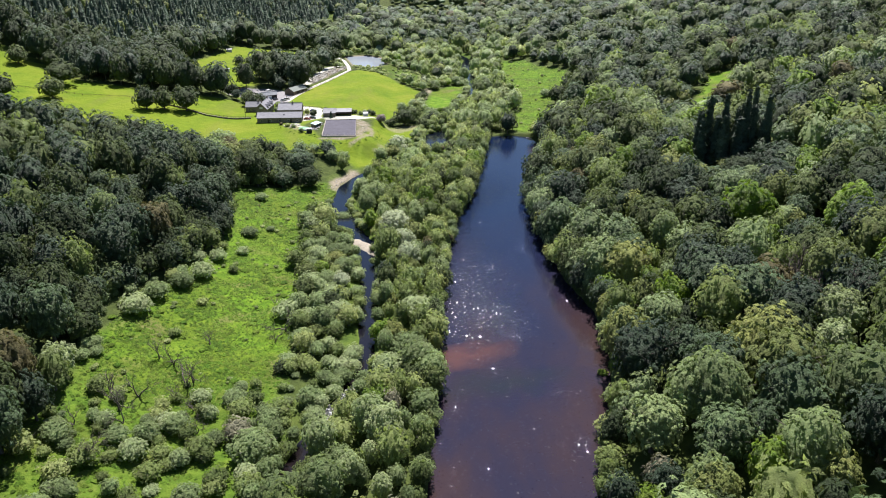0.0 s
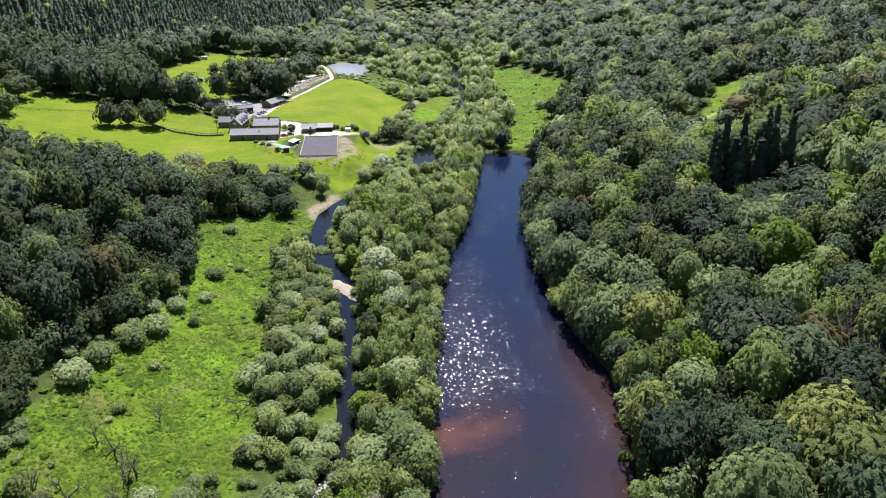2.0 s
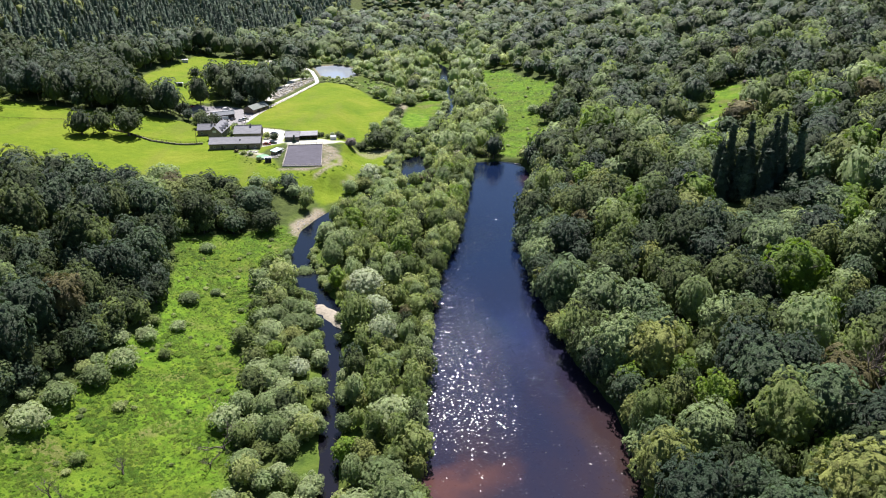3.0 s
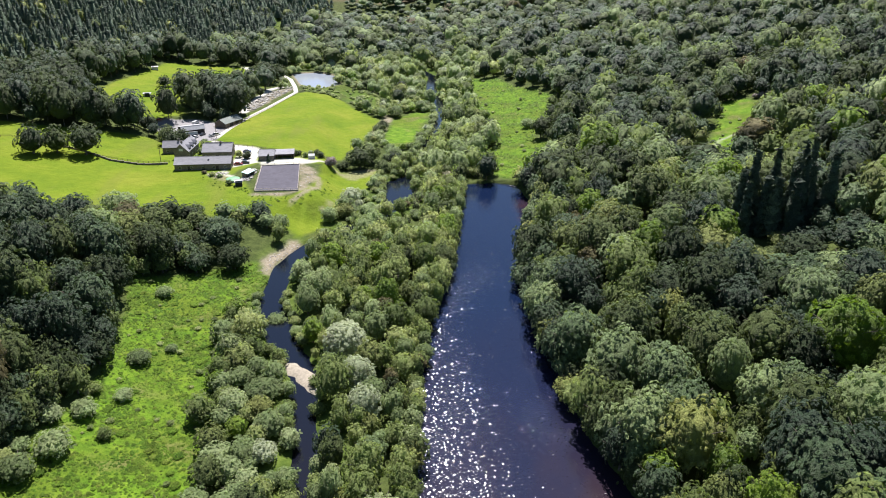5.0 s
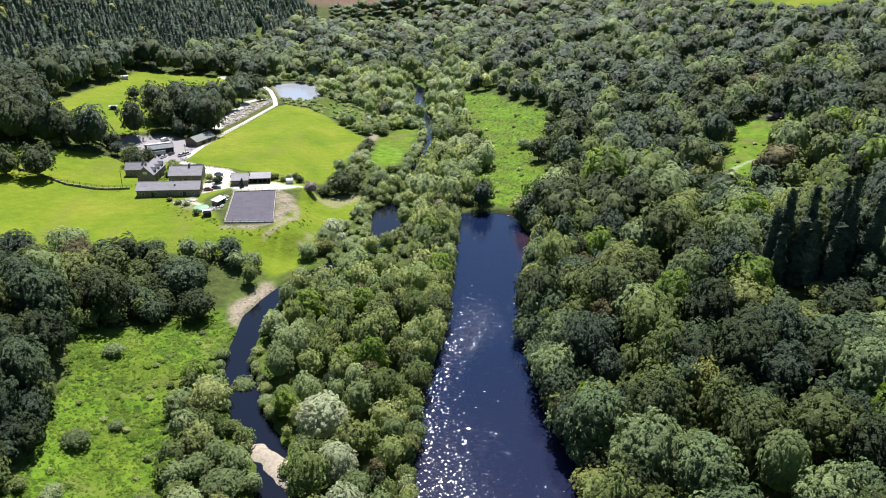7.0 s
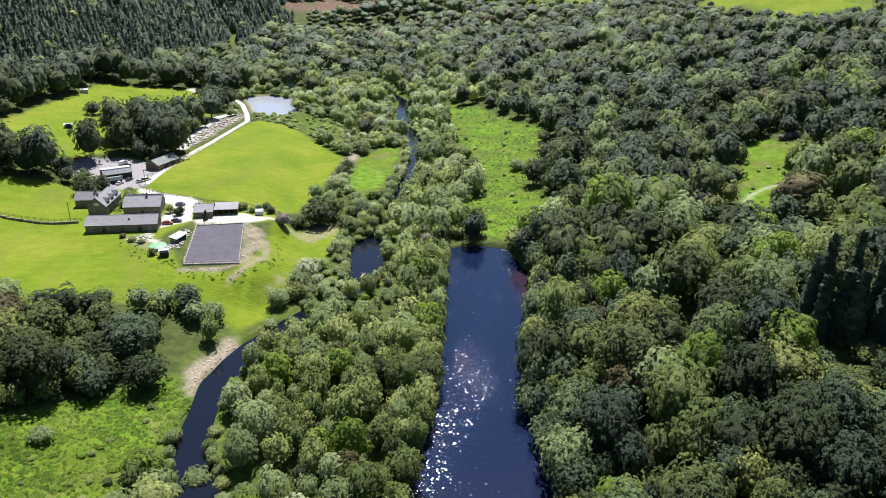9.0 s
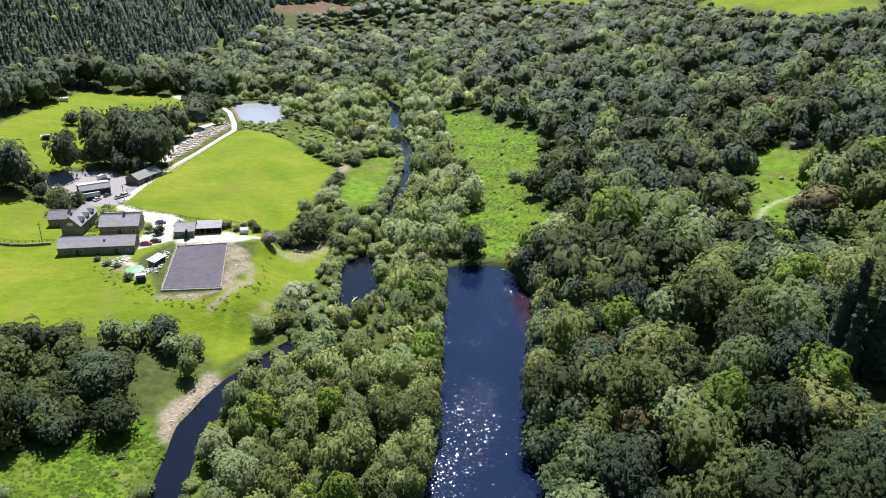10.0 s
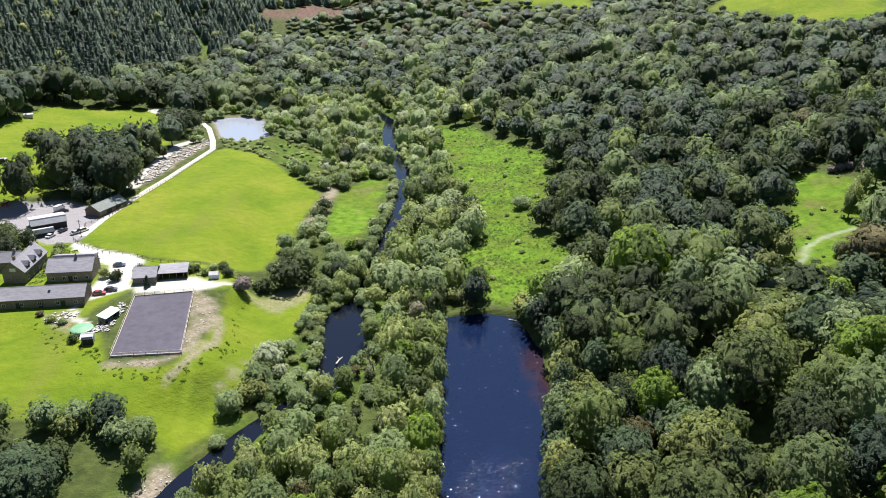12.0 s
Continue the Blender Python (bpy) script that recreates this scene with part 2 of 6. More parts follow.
def foam_material():
    """White water breaking over stones."""
    n = Nodes("white_water")
    froth = n.noise(1.7, 5.0, 0.7, stretch=(1.0, 0.6, 1.0))
    n.colour(n.ramp(froth, ((0.5, (0.012, 0.012, 0.014)), (0.6, (0.3, 0.31, 0.32)), (0.7, (0.7, 0.71, 0.72)))))
    n.bump(froth, 0.8, 0.2)
    return n.finish(0.3)


def plain_rough(name, a, b, scale=1.5, rough=0.85, bump=0.3, depth=0.03, metal=0.0, stretch=None):
    n = Nodes(name)
    f = n.noise(scale, 6.0, 0.65, stretch=stretch)
    g = n.noise(scale * 0.12, 3.0, 0.5)
    col = n.ramp(f, ((0.3, a), (0.7, b)))
    n.colour(n.mix(0.45, col, n.ramp(g, ((0.3, (0.62, 0.62, 0.62)), (0.7, (1.0, 1.0, 1.0)))), "MULTIPLY"))
    n.bump(f, bump, depth)
    return n.finish(rough, metal)


BARK = bark_material()
GROUND = ground_material()
# the lake's deep tone carries extra blue: reflected sky put into the colour
LAKE_WATER = water_material("lake_water", (0.0055, 0.012, 0.037), (0.038, 0.0215, 0.02), (150.0, 330.0), 0.02, (196.0, 400.0))
RIVER_WATER = water_material("river_water", (0.004, 0.006, 0.013), (0.012, 0.008, 0.007), (150.0, 300.0), 0.02)
# the sky's reflection is put into the pond's pale base colour
POND_WATER = water_material("pond_water", (0.27, 0.3, 0.345), (0.27, 0.3, 0.345), (0.0, 1.0), 0.01)
FOAM = foam_material()
SAND = plain_rough("river_sand", (0.2, 0.17, 0.125), (0.4, 0.35, 0.27), 1.2)

STONE = plain_rough("rubble_stone_wall", (0.13, 0.11, 0.09), (0.3, 0.26, 0.21), 2.2, 0.9, 0.6, 0.06)
SLATE = plain_rough("slate_roof", (0.17, 0.17, 0.19), (0.31, 0.305, 0.325), 1.1, 0.75, 0.3, 0.02, stretch=(0.4, 1.0, 3.0))
TIN = plain_rough("green_grey_sheet_roof", (0.15, 0.175, 0.155), (0.22, 0.245, 0.22), 0.7, 0.8, 0.1, 0.02)
WHITE_TIN = plain_rough("white_sheet_roof", (0.42, 0.42, 0.43), (0.58, 0.58, 0.58), 0.8, 0.7, 0.1, 0.02)
TIMBER = plain_rough("weathered_timber", (0.1, 0.075, 0.05), (0.24, 0.19, 0.14), 4.0, 0.85, 0.4, 0.02)
PALE_TIMBER = plain_rough("pale_timber", (0.42, 0.37, 0.3), (0.6, 0.54, 0.45), 4.0, 0.8, 0.3, 0.01)
ARENA_SAND = plain_rough("dark_arena_sand", (0.055, 0.05, 0.066), (0.088, 0.082, 0.106), 0.5, 0.9, 0.4, 0.04)
LANE_GRAVEL = plain_rough("pale_lane_gravel", (0.42, 0.4, 0.35), (0.56, 0.53, 0.47), 1.4)
RUBBLE_STONE = plain_rough("broken_stone", (0.3, 0.285, 0.255), (0.58, 0.555, 0.51), 1.8, 0.9, 0.5, 0.05)
TEAL = plain_rough("turquoise_sheet", (0.3, 0.52, 0.47), (0.42, 0.64, 0.58), 1.2, 0.5, 0.1, 0.01)
GREEN_MAT = plain_rough("green_cover", (0.1, 0.28, 0.13), (0.16, 0.36, 0.19), 0.8, 0.55, 0.15, 0.01)
WHITE_PAINT = plain_rough("white_paint", (0.55, 0.55, 0.54), (0.68, 0.68, 0.66), 1.0, 0.5, 0.05, 0.01)
PALE_BLUE = plain_rough("pale_blue_boards", (0.5, 0.58, 0.62), (0.64, 0.71, 0.74), 2.0, 0.6, 0.1, 0.01)
DARK_DOOR_AND_SHADE = plain_rough("dark_doorway_and_shade", (0.02, 0.018, 0.016), (0.05, 0.045, 0.04), 2.0, 0.8, 0.1, 0.01)
RUBBER = plain_rough("tyre_rubber", (0.015, 0.015, 0.015), (0.03, 0.03, 0.03), 5.0, 0.8, 0.1, 0.005)


def car_paint(name, col):
    n = Nodes(name)
    n.colour(col)
    n.bsdf.inputs["Coat Weight"].default_value = 0.6
    return n.finish(0.35, 0.2)


def glass_material():
    n = Nodes("window_glass")
    n.colour((0.02, 0.025, 0.03))
    return n.finish(0.06, 0.0, 0.6)


GLASS = glass_material()
PAINTS = {k: car_paint("car_paint_" + k, c) for k, c in (("white", (0.75, 0.75, 0.74)), ("dark", (0.025, 0.028, 0.04)), ("red", (0.28, 0.03, 0.025)), ("silver", (0.45, 0.46, 0.47)), ("blue", (0.03, 0.05, 0.12)))}

def ss(a, b, v):
    t = np.clip((v - a) / (b - a), 0, 1)
    return t * t * (3 - 2 * t)


def soft(v, w=8.0):
    """A ramp with a rounded foot."""
    return 0.5 * (v + np.sqrt(v * v + w * w)) - 0.5 * w * 0.3


def terrain(x, y):
    """The height of the bare ground above the lake."""
    x, y = np.asarray(x, float), np.asarray(y, float)
    east = 0.195 * soft(x - 40 + 0.12 * np.clip(y - 560, 0, 700), 14) - 0.6
    south_west = 0.25 * soft(-80 - x, 10)
    bench = 8.2 * ss(-46, -74, x) * (1 - 0.55 * ss(520, 720, y)) + 0.135 * soft(-140 - x, 20)
    west = south_west + (bench - south_west) * ss(355, 430, y)
    edge = -262 + 0.25 * (y - 600)
    fir_hill = 0.38 * soft(edge - x, 30) * ss(480, 680, y)
    head = 0.03 * soft(y - 860, 60) + 15 * ss(1040, 1115, y) * ss(180, 60, x) + 0.05 * soft(y - 1500, 100)
    for mx, my, tall, wide in ((165, 1120, 16, 75), (360, 880, 12, 60)):
        head = head + tall * np.exp(-((x - mx) ** 2 + (y - my) ** 2) / wide**2)
    roll = 1.2 * np.sin(x * 0.021 + 1.3) * np.sin(y * 0.017) * ss(40, 120, np.abs(x + 20))
    return 1.6 + np.clip(east, 0, None) + np.clip(west, 0, None) + np.clip(fir_hill, 0, 130) + head + roll


# ---- plan ----
LAKE = [(-6, -160), (-4, 136), (-3, 178), (-2, 262), (2, 316), (9, 345), (16, 403), (20, 446), (22, 464), (36, 466), (48, 463), (53, 440), (51, 418), (45, 396),
        (36, 350), (36, 320), (38, 290), (42, 255), (50, 230), (51, 205), (48, 184), (42, 163), (35, 136), (28, -160)]
RIVER = [(-70, -140, 5), (-42, 130, 5), (-35, 158, 5.5), (-31, 172, 4.5), (-26, 189, 4.6), (-27, 209, 4.8), (-29, 233, 5.2), (-33, 262, 6), (-37, 289, 7.5), (-46, 306, 9),
         (-55, 334, 8.5), (-55, 349, 7.5), (-54.3, 364, 8.5), (-50.3, 376, 8.5), (-46.8, 386, 7), (-42, 392.5, 7), (-38.5, 398.5, 6.5), (-32, 408, 5), (-17, 424, 7), (-12, 442, 14), (-12, 466, 15), (-7, 482, 4), (-3, 504, 4), (1, 522, 6.5),
         (8, 560, 8), (14, 600, 9), (14, 629, 8.5), (9, 680, 8), (8, 720, 8), (10, 756, 8), (-8, 810, 8), (-60, 860, 8), (-135, 890, 8), (-153, 915, 9), (-150, 955, 8), (-176, 1030, 8)]
POND = [(-108, 748), (-88, 754), (-72, 738), (-66, 700), (-78, 688), (-93, 695)]
MEADOW_WEST = [(-104, 341), (-66, 366), (-60, 352), (-64, 330), (-66, 309), (-61, 275), (-56, 245), (-55, 228), (-50, 196), (-58, 182), (-72, 178), (-84, 172),
               (-100, 178), (-108, 200), (-105, 217), (-99, 238), (-93, 281), (-98, 318)]
PASTURE_WEST = [(-53, 392), (-64, 405), (-100, 403), (-133, 393), (-185, 380), (-240, 360), (-330, 345), (-420, 420), (-380, 575), (-309, 549), (-258, 516),
                (-217, 518), (-180, 524), (-150, 520), (-133, 505), (-128, 472), (-98, 458), (-92, 448), (-84, 440), (-78, 425), (-60, 424), (-53, 440),
                (-52, 480), (-22, 487), (-28, 455), (-40, 425), (-46, 402)]
FARM_FIELD = [(-118, 521), (-94, 506), (-71, 499), (-45, 507), (-36, 548), (-28, 598), (-56, 649), (-87, 673), (-93, 664), (-121, 543)]
NORTH_PASTURE = [(-226, 612), (-210, 742), (-146, 775), (-118, 705), (-123, 670), (-134, 655), (-166, 620), (-150, 578), (-172, 556), (-202, 562)]
MEADOW_EAST = [(33, 727), (59, 712), (70, 672), (92, 631), (87, 579), (66, 537), (77, 495), (67, 468), (53, 464), (45, 468), (29, 491), (34, 522), (45, 530),
               (49, 554), (38, 606), (42, 643)]
GLADE_EAST = [(168, 532), (188, 534), (197, 518), (197, 496), (190, 480), (180, 470), (164, 462), (148, 450), (128, 448), (134, 456), (148, 471), (160, 495), (166, 514)]
PLOUGHED = [(-128, 1112), (-126, 1180), (-70, 1250), (34, 1240), (40, 1190), (-20, 1150), (-60, 1112)]
HILL_FIELD_A = [(104, 1120), (162, 1210), (240, 1110), (215, 1005), (160, 1060)]
HILL_FIELD_B = [(288, 900), (345, 965), (430, 850), (372, 756), (316, 792)]
FARMYARD = [(-170, 552), (-142, 574), (-118, 560), (-117, 530), (-121, 521), (-94, 505), (-68, 498), (-50, 488), (-52, 474), (-86, 474), (-98, 448), (-130, 462), (-145, 500), (-150, 530)]
LANE = [(-119, 528), (-117, 546), (-111, 575), (-104, 608), (-94, 668), (-98, 690), (-106, 720), (-118, 745)]
RUBBLE = [(-117, 592), (-118, 624), (-112, 668), (-100, 692), (-98, 680), (-106, 636), (-111, 600)]
SPOIL = [(-65, 476), (-58, 468), (-53, 462), (-53, 446), (-56, 430), (-66, 423), (-78, 423), (-80, 427), (-62, 428), (-60, 445)]
SANDBANK = [(-64, 359), (-63.2, 366.5), (-62.5, 375.7), (-57.8, 380.5), (-54.3, 389.5), (-50.5, 386), (-53.4, 377), (-57.5, 370), (-58.4, 357)]
YARD = [(-121, 523), (-106, 512), (-94, 508), (-86, 500), (-88, 490), (-86, 476), (-96, 468), (-99, 476), (-98, 496), (-106, 502), (-118, 514)]
TARMAC = [(-170, 554), (-160, 566), (-142, 574), (-124, 562), (-116, 552), (-117, 530), (-119, 521), (-130, 520), (-142, 530)]
STABLE_APRON = [(-84, 481), (-66, 484), (-52, 478), (-60, 473), (-84, 471)]
POND_SCRUB = [(-93, 694), (-66, 700), (-40, 690), (-28, 660), (-30, 618), (-52, 648), (-86, 676)]
RIVER_LAWN = [(-24, 545), (-20, 597), (-5, 622), (5, 618), (1, 585), (-6, 543), (-14, 530)]
SCRUB_FLOOR = [(-50, 198), (-44, 150), (-58, 85), (-118, 85), (-106, 165), (-108, 200), (-80, 190)]
GLADE_PATH = [(126, 449), (138, 454), (146, 461), (152, 470), (161, 475), (174, 477)]
HILL_BACK = [(-48, 478), (-36, 470), (-28, 478), (-22, 488), (-30, 490)]
FIELD_EDGE = [(-34, 552), (-27, 598), (-24, 612), (-20, 600), (-26, 560), (-30, 545)]
OPEN_LAND = [MEADOW_WEST, PASTURE_WEST, FARM_FIELD, NORTH_PASTURE, MEADOW_EAST, GLADE_EAST, PLOUGHED, HILL_FIELD_A, HILL_FIELD_B, FARMYARD, RUBBLE, SPOIL, SANDBANK, POND, POND_SCRUB, RIVER_LAWN, FIELD_EDGE, HILL_BACK, [(-74, 482), (-38, 482), (-40, 506), (-72, 500)]]


def to_polygon(poly, x, y):
    """The distance to a polygon's edge, minus inside."""
    x, y = np.asarray(x, float), np.asarray(y, float)
    d, inside = np.full(x.shape, 1e9), np.zeros(x.shape, bool)
    for (ax, ay), (bx, by) in zip(poly, poly[1:] + poly[:1]):
        ex, ey = bx - ax, by - ay
        t = np.clip(((x - ax) * ex + (y - ay) * ey) / (ex * ex + ey * ey), 0, 1)
        d = np.minimum(d, np.hypot(x - ax - t * ex, y - ay - t * ey))
        if ay != by:
            inside ^= ((ay > y) != (by > y)) & (x < ex * (y - ay) / ey + ax)
    return np.where(inside, -d, d)


def to_line(line, x, y, half=0.0):
    """The distance to a band along a line, minus inside; a point may carry the band's width."""
    x, y = np.asarray(x, float), np.asarray(y, float)
    best = np.full(x.shape, 1e9)
    for a, b in zip(line, line[1:]):
        ex, ey = b[0] - a[0], b[1] - a[1]
        t = np.clip(((x - a[0]) * ex + (y - a[1]) * ey) / (ex * ex + ey * ey), 0, 1)
        w = (a[2] + (b[2] - a[2]) * t) / 2 if len(a) > 2 else half
        best = np.minimum(best, np.hypot(x - a[0] - t * ex, y - a[1] - t * ey) - w)
    return best


def wave(x, y, size, seed=0.0):
    """Cheap smooth wobble, about -1 to 1."""
    u, v = x / size + seed, y / size - seed * 1.7
    return (np.sin(u * 1.3 + 2.1 * np.sin(v * 0.7)) + np.sin(v * 1.7 + 1.8 * np.sin(u * 0.9 + 1.0)) + np.sin((u + v) * 2.9 + seed)) / 3


POND_TOP, ARENA_TOP = 4.6, 9.3
ARENA = [(-78.0, 429.5), (-58.2, 430.2), (-63.2, 471.5), (-82.0, 469.0)]


def height(x, y):
    """The ground with its water courses, the pond and the arena's terrace."""
    h = terrain(x, y)
    d = to_polygon(POND, x, y)
    h = h + (POND_TOP + 0.5 - h) * ss(22, 4, d)
    d = to_polygon(ARENA, x, y)
    h = h + (ARENA_TOP - 0.25 - h) * ss(24, 2.5, d)
    d = to_polygon(FARMYARD, x, y)
    h = h + (9.3 - 0.012 * (np.asarray(y, float) - 450) - h) * ss(9, -3, d)
    bank = np.minimum(np.minimum(to_polygon(LAKE, x, y), to_line(RIVER, x, y)), to_polygon(POND, x, y))
    sandy = to_polygon(SANDBANK, x, y)
    h = h - (h - 0.45 - 0.03 * np.clip(-sandy, 0, 9)) * ss(3, -1.5, sandy)
    return h - 3.2 * ss(1.6, -2.4, bank)


def spread(core, step, low, high, grow=1.16):
    """Even steps over a core, then wider and wider ones out to the horizon."""
    mid = list(np.arange(core[0], core[1] + step / 2, step))
    s, v = step, mid[-1]
    while v < high:
        s *= grow
        v += s
        mid.append(v)
    s, v = step, mid[0]
    while v > low:
        s *= grow
        v -= s
        mid.insert(0, v)
    return np.array(mid)


def sheet(name, verts, quads, material, smooth=True, attrs=None, normals=None, slots=None):
    """A mesh from arrays: quads is an (n, 4) array of corners; normals soften foliage."""
    me = bpy.data.meshes.new(name)
    verts, quads = np.asarray(verts, np.float32), np.asarray(quads, np.int32)
    k = quads.shape[1]
    me.vertices.add(len(verts))
    me.vertices.foreach_set("co", verts.ravel())
    me.loops.add(quads.size)
    me.loops.foreach_set("vertex_index", quads.ravel())
    me.polygons.add(len(quads))
    me.polygons.foreach_set("loop_start", np.arange(0, quads.size, k, dtype=np.int32))
    for key, values in (attrs or {}).items():
        layer = me.attributes.new(key, "FLOAT", "POINT")
        layer.data.foreach_set("value", np.asarray(values, np.float32))
    for m in material if isinstance(material, tuple) else (material,):
        me.materials.append(m)
    if slots is not None:
        me.polygons.foreach_set("material_index", np.asarray(slots, np.int32))
    me.update(calc_edges=True)
    me.polygons.foreach_set("use_smooth", np.full(len(quads), smooth))
    if normals is not None:
        me.polygons.foreach_set("use_smooth", np.ones(len(quads), bool))
        me.normals_split_custom_set_from_vertices(np.asarray(normals, np.float32))
    return me


def make_ground():
    xs, ys = spread((-216, 216), 2.7, -3200, 3200, 1.2), spread((110, 800), 2.7, -900, 4300, 1.16)
    xs, ys = np.unique(np.append(xs, np.arange(-149, -45, 1.9))), np.unique(np.append(ys, np.arange(421, 575, 1.9)))
    X, Y = np.meshgrid(xs, ys)
    x, y = X.ravel(), Y.ravel()
    z = height(x, y)
    wob = 1.6 * wave(x, y, 4.0, 3.0) + 1.2 * wave(x, y, 11.0, 1.0)
    lush = np.zeros(len(x))
    for poly, most in ((MEADOW_WEST, 1), (SCRUB_FLOOR, 0.7), (MEADOW_EAST, 1), (GLADE_EAST, 1), (POND_SCRUB, 0.4), (RIVER_LAWN, 1)):
        lush = np.maximum(lush, most * ss(2.5, -2.5, to_polygon(poly, x, y) + wob))
    lush = np.maximum(lush, 0.35 * ss(14, 2, to_line(RIVER, x, y)))
    grass = np.zeros(len(x))
    for poly in (PASTURE_WEST, FARMYARD, FARM_FIELD, NORTH_PASTURE, HILL_FIELD_A, HILL_FIELD_B):
        grass = np.maximum(grass, ss(1.5, -1.5, to_polygon(poly, x, y) + 0.5 * wob))
    bare = np.zeros(len(x))
    for poly, most in ((RUBBLE, 0.9), (SPOIL, 1.0), (SANDBANK, 1.0), (HILL_BACK, 0.55), (FIELD_EDGE, 0.9), (POND, 0.8)):
        patchy = np.clip(0.75 + 0.6 * wave(x, y, 2.3, 6.0), 0, 1) if poly is SPOIL else 1.0
        bare = np.maximum(bare, most * patchy * ss(1.5, -1.5, to_polygon(poly, x, y) + 0.8 * wob))
    bare = np.maximum(bare, 0.8 * ss(1.6, 0.2, to_line([(-52, 456), (-50, 440), (-56, 426), (-60, 419)], x, y, 0.3)))
    bare = np.maximum(bare, 0.5 * ss(1.0, 0.2, np.abs(to_line([(-46, 420), (-41, 432), (-36, 440)], x, y, 0.5)) + 1.5 * wave(x, y, 3.0)))
    bare = np.maximum(bare, 0.8 * ss(4.0, 1.0, to_polygon(POND, x, y)))
    till = ss(3, -3, to_polygon(PLOUGHED, x, y))
    gravel = np.maximum(ss(0.8, -0.8, to_polygon(YARD, x, y) + 0.3 * wob), 0.8 * ss(1.0, -1.0, to_polygon(STABLE_APRON, x, y) + 0.5 * wob))
    gravel = np.maximum(gravel, 0.8 * ss(0.9, 0.1, to_line([(-98.5, 468), (-99, 461), (-96.5, 454), (-92, 451)], x, y, 0.5)))
    bare = np.maximum(bare, 0.6 * ss(1.2, -0.8, to_polygon([(-110, 459), (-102, 450), (-95, 446), (-97, 452), (-103, 458)], x, y) + 0.8 * wob))
    gravel = np.maximum(gravel, 0.3 * ss(1.2, 0.1, to_line(GLADE_PATH, x, y, 0.5) + 0.2 * wob))
    gravel = np.maximum(gravel, 0.9 * ss(1.5, 0.0, to_line([(-117, 592), (-118, 622), (-115, 676), (-106, 692)], x, y, 1.6) + 0.3 * wob))
    gravel = np.maximum(gravel, 0.9 * ss(3.0, 1.0, to_line([(-150, 768), (-138, 758), (-128, 752)], x, y, 3.0)))
    tarmac = ss(0.8, -0.8, to_polygon(TARMAC, x, y) + 0.3 * wob)
    nx, ny = len(xs), len(ys)
    i = (np.arange(ny - 1)[:, None] * nx + np.arange(nx - 1)[None]).ravel()
    quads = np.stack([i, i + 1, i + 1 + nx, i + nx], 1)
    me = sheet("ground", np.stack([x, y, z], 1), quads, GROUND, attrs={"lush": lush, "pasture": grass, "bare": bare, "till": till, "gravel": gravel, "tarmac": tarmac})
    return tagged(new("ground", me), "green valley floor with pastures and wooded slopes", "ground", kind="structure")


def flat_polygon(name, poly, z, material, label, category="water"):
    me = bpy.data.meshes.new(name)
    bm = bmesh.new()
    bm.faces.new([bm.verts.new((x, y, z)) for x, y in poly])
    bmesh.ops.triangulate(bm, faces=bm.faces[:])
    bm.normal_update()
    if bm.faces[:][0].normal.z < 0:
        bmesh.ops.reverse_faces(bm, faces=bm.faces[:])
    bm.to_mesh(me)
    bm.free()
    me.materials.append(material)
    return tagged(new(name, me), label, category, kind="structure")


def grown(poly, by):
    """The polygon with its corners moved out from its middle."""
    cx, cy = sum(p[0] for p in poly) / len(poly), sum(p[1] for p in poly) / len(poly)
    res = []
    for x, y in poly:
        d = math.hypot(x - cx, y - cy)
        res.append((x + (x - cx) / d * by, y + (y - cy) / d * by))
    return res


def band(name, line, z, material, label, category, extra=0.0, kind="structure", drape=None, fine=3.0):
    """A strip along a line, flat at z or laid on the ground."""
    pts = []
    for a, b in zip(line, line[1:]):
        n = max(1, int(math.hypot(b[0] - a[0], b[1] - a[1]) / fine))
        pts += [[a[k] + (b[k] - a[k]) * i / n for k in range(len(a))] for i in range(n)]
    pts = np.array(pts + [list(line[-1])])
    way = np.gradient(pts[:, :2], axis=0)
    way /= np.linalg.norm(way, axis=1)[:, None]
    side = np.stack([-way[:, 1], way[:, 0]], 1)
    w = (pts[:, 2] / 2 + extra)[:, None]
    rows = [pts[:, :2] + side * w * s for s in (1, 0.33, -0.33, -1)]
    xy = np.concatenate(rows)
    zz = height(xy[:, 0], xy[:, 1]) + drape if drape else np.full(len(xy), z)
    n = len(pts)
    i = (np.arange(3)[:, None] * n + np.arange(n - 1)[None]).ravel()
    me = sheet(name, np.column_stack([xy, zz]), np.stack([i, i + n, i + n + 1, i + 1], 1), material)
    return tagged(new(name, me), label, category, kind=kind)


make_ground()
flat_polygon("lake", grown(LAKE, 3.0), 0.0, LAKE_WATER, "long dark peaty lake with wind-ruffled glittering water")
band("river", RIVER, -0.25, RIVER_WATER, "narrow dark river winding between willow banks", "river", 2.5)
flat_polygon("pond", grown(POND, 4.0), POND_TOP - 0.3, POND_WATER, "pale pond with the mirrored sky painted into its colour")
band("lane", [(x, y, 3.2) for x, y in LANE], 0, LANE_GRAVEL, "pale gravel farm lane beside a fenced field", "road", drape=0.07, fine=1.5)



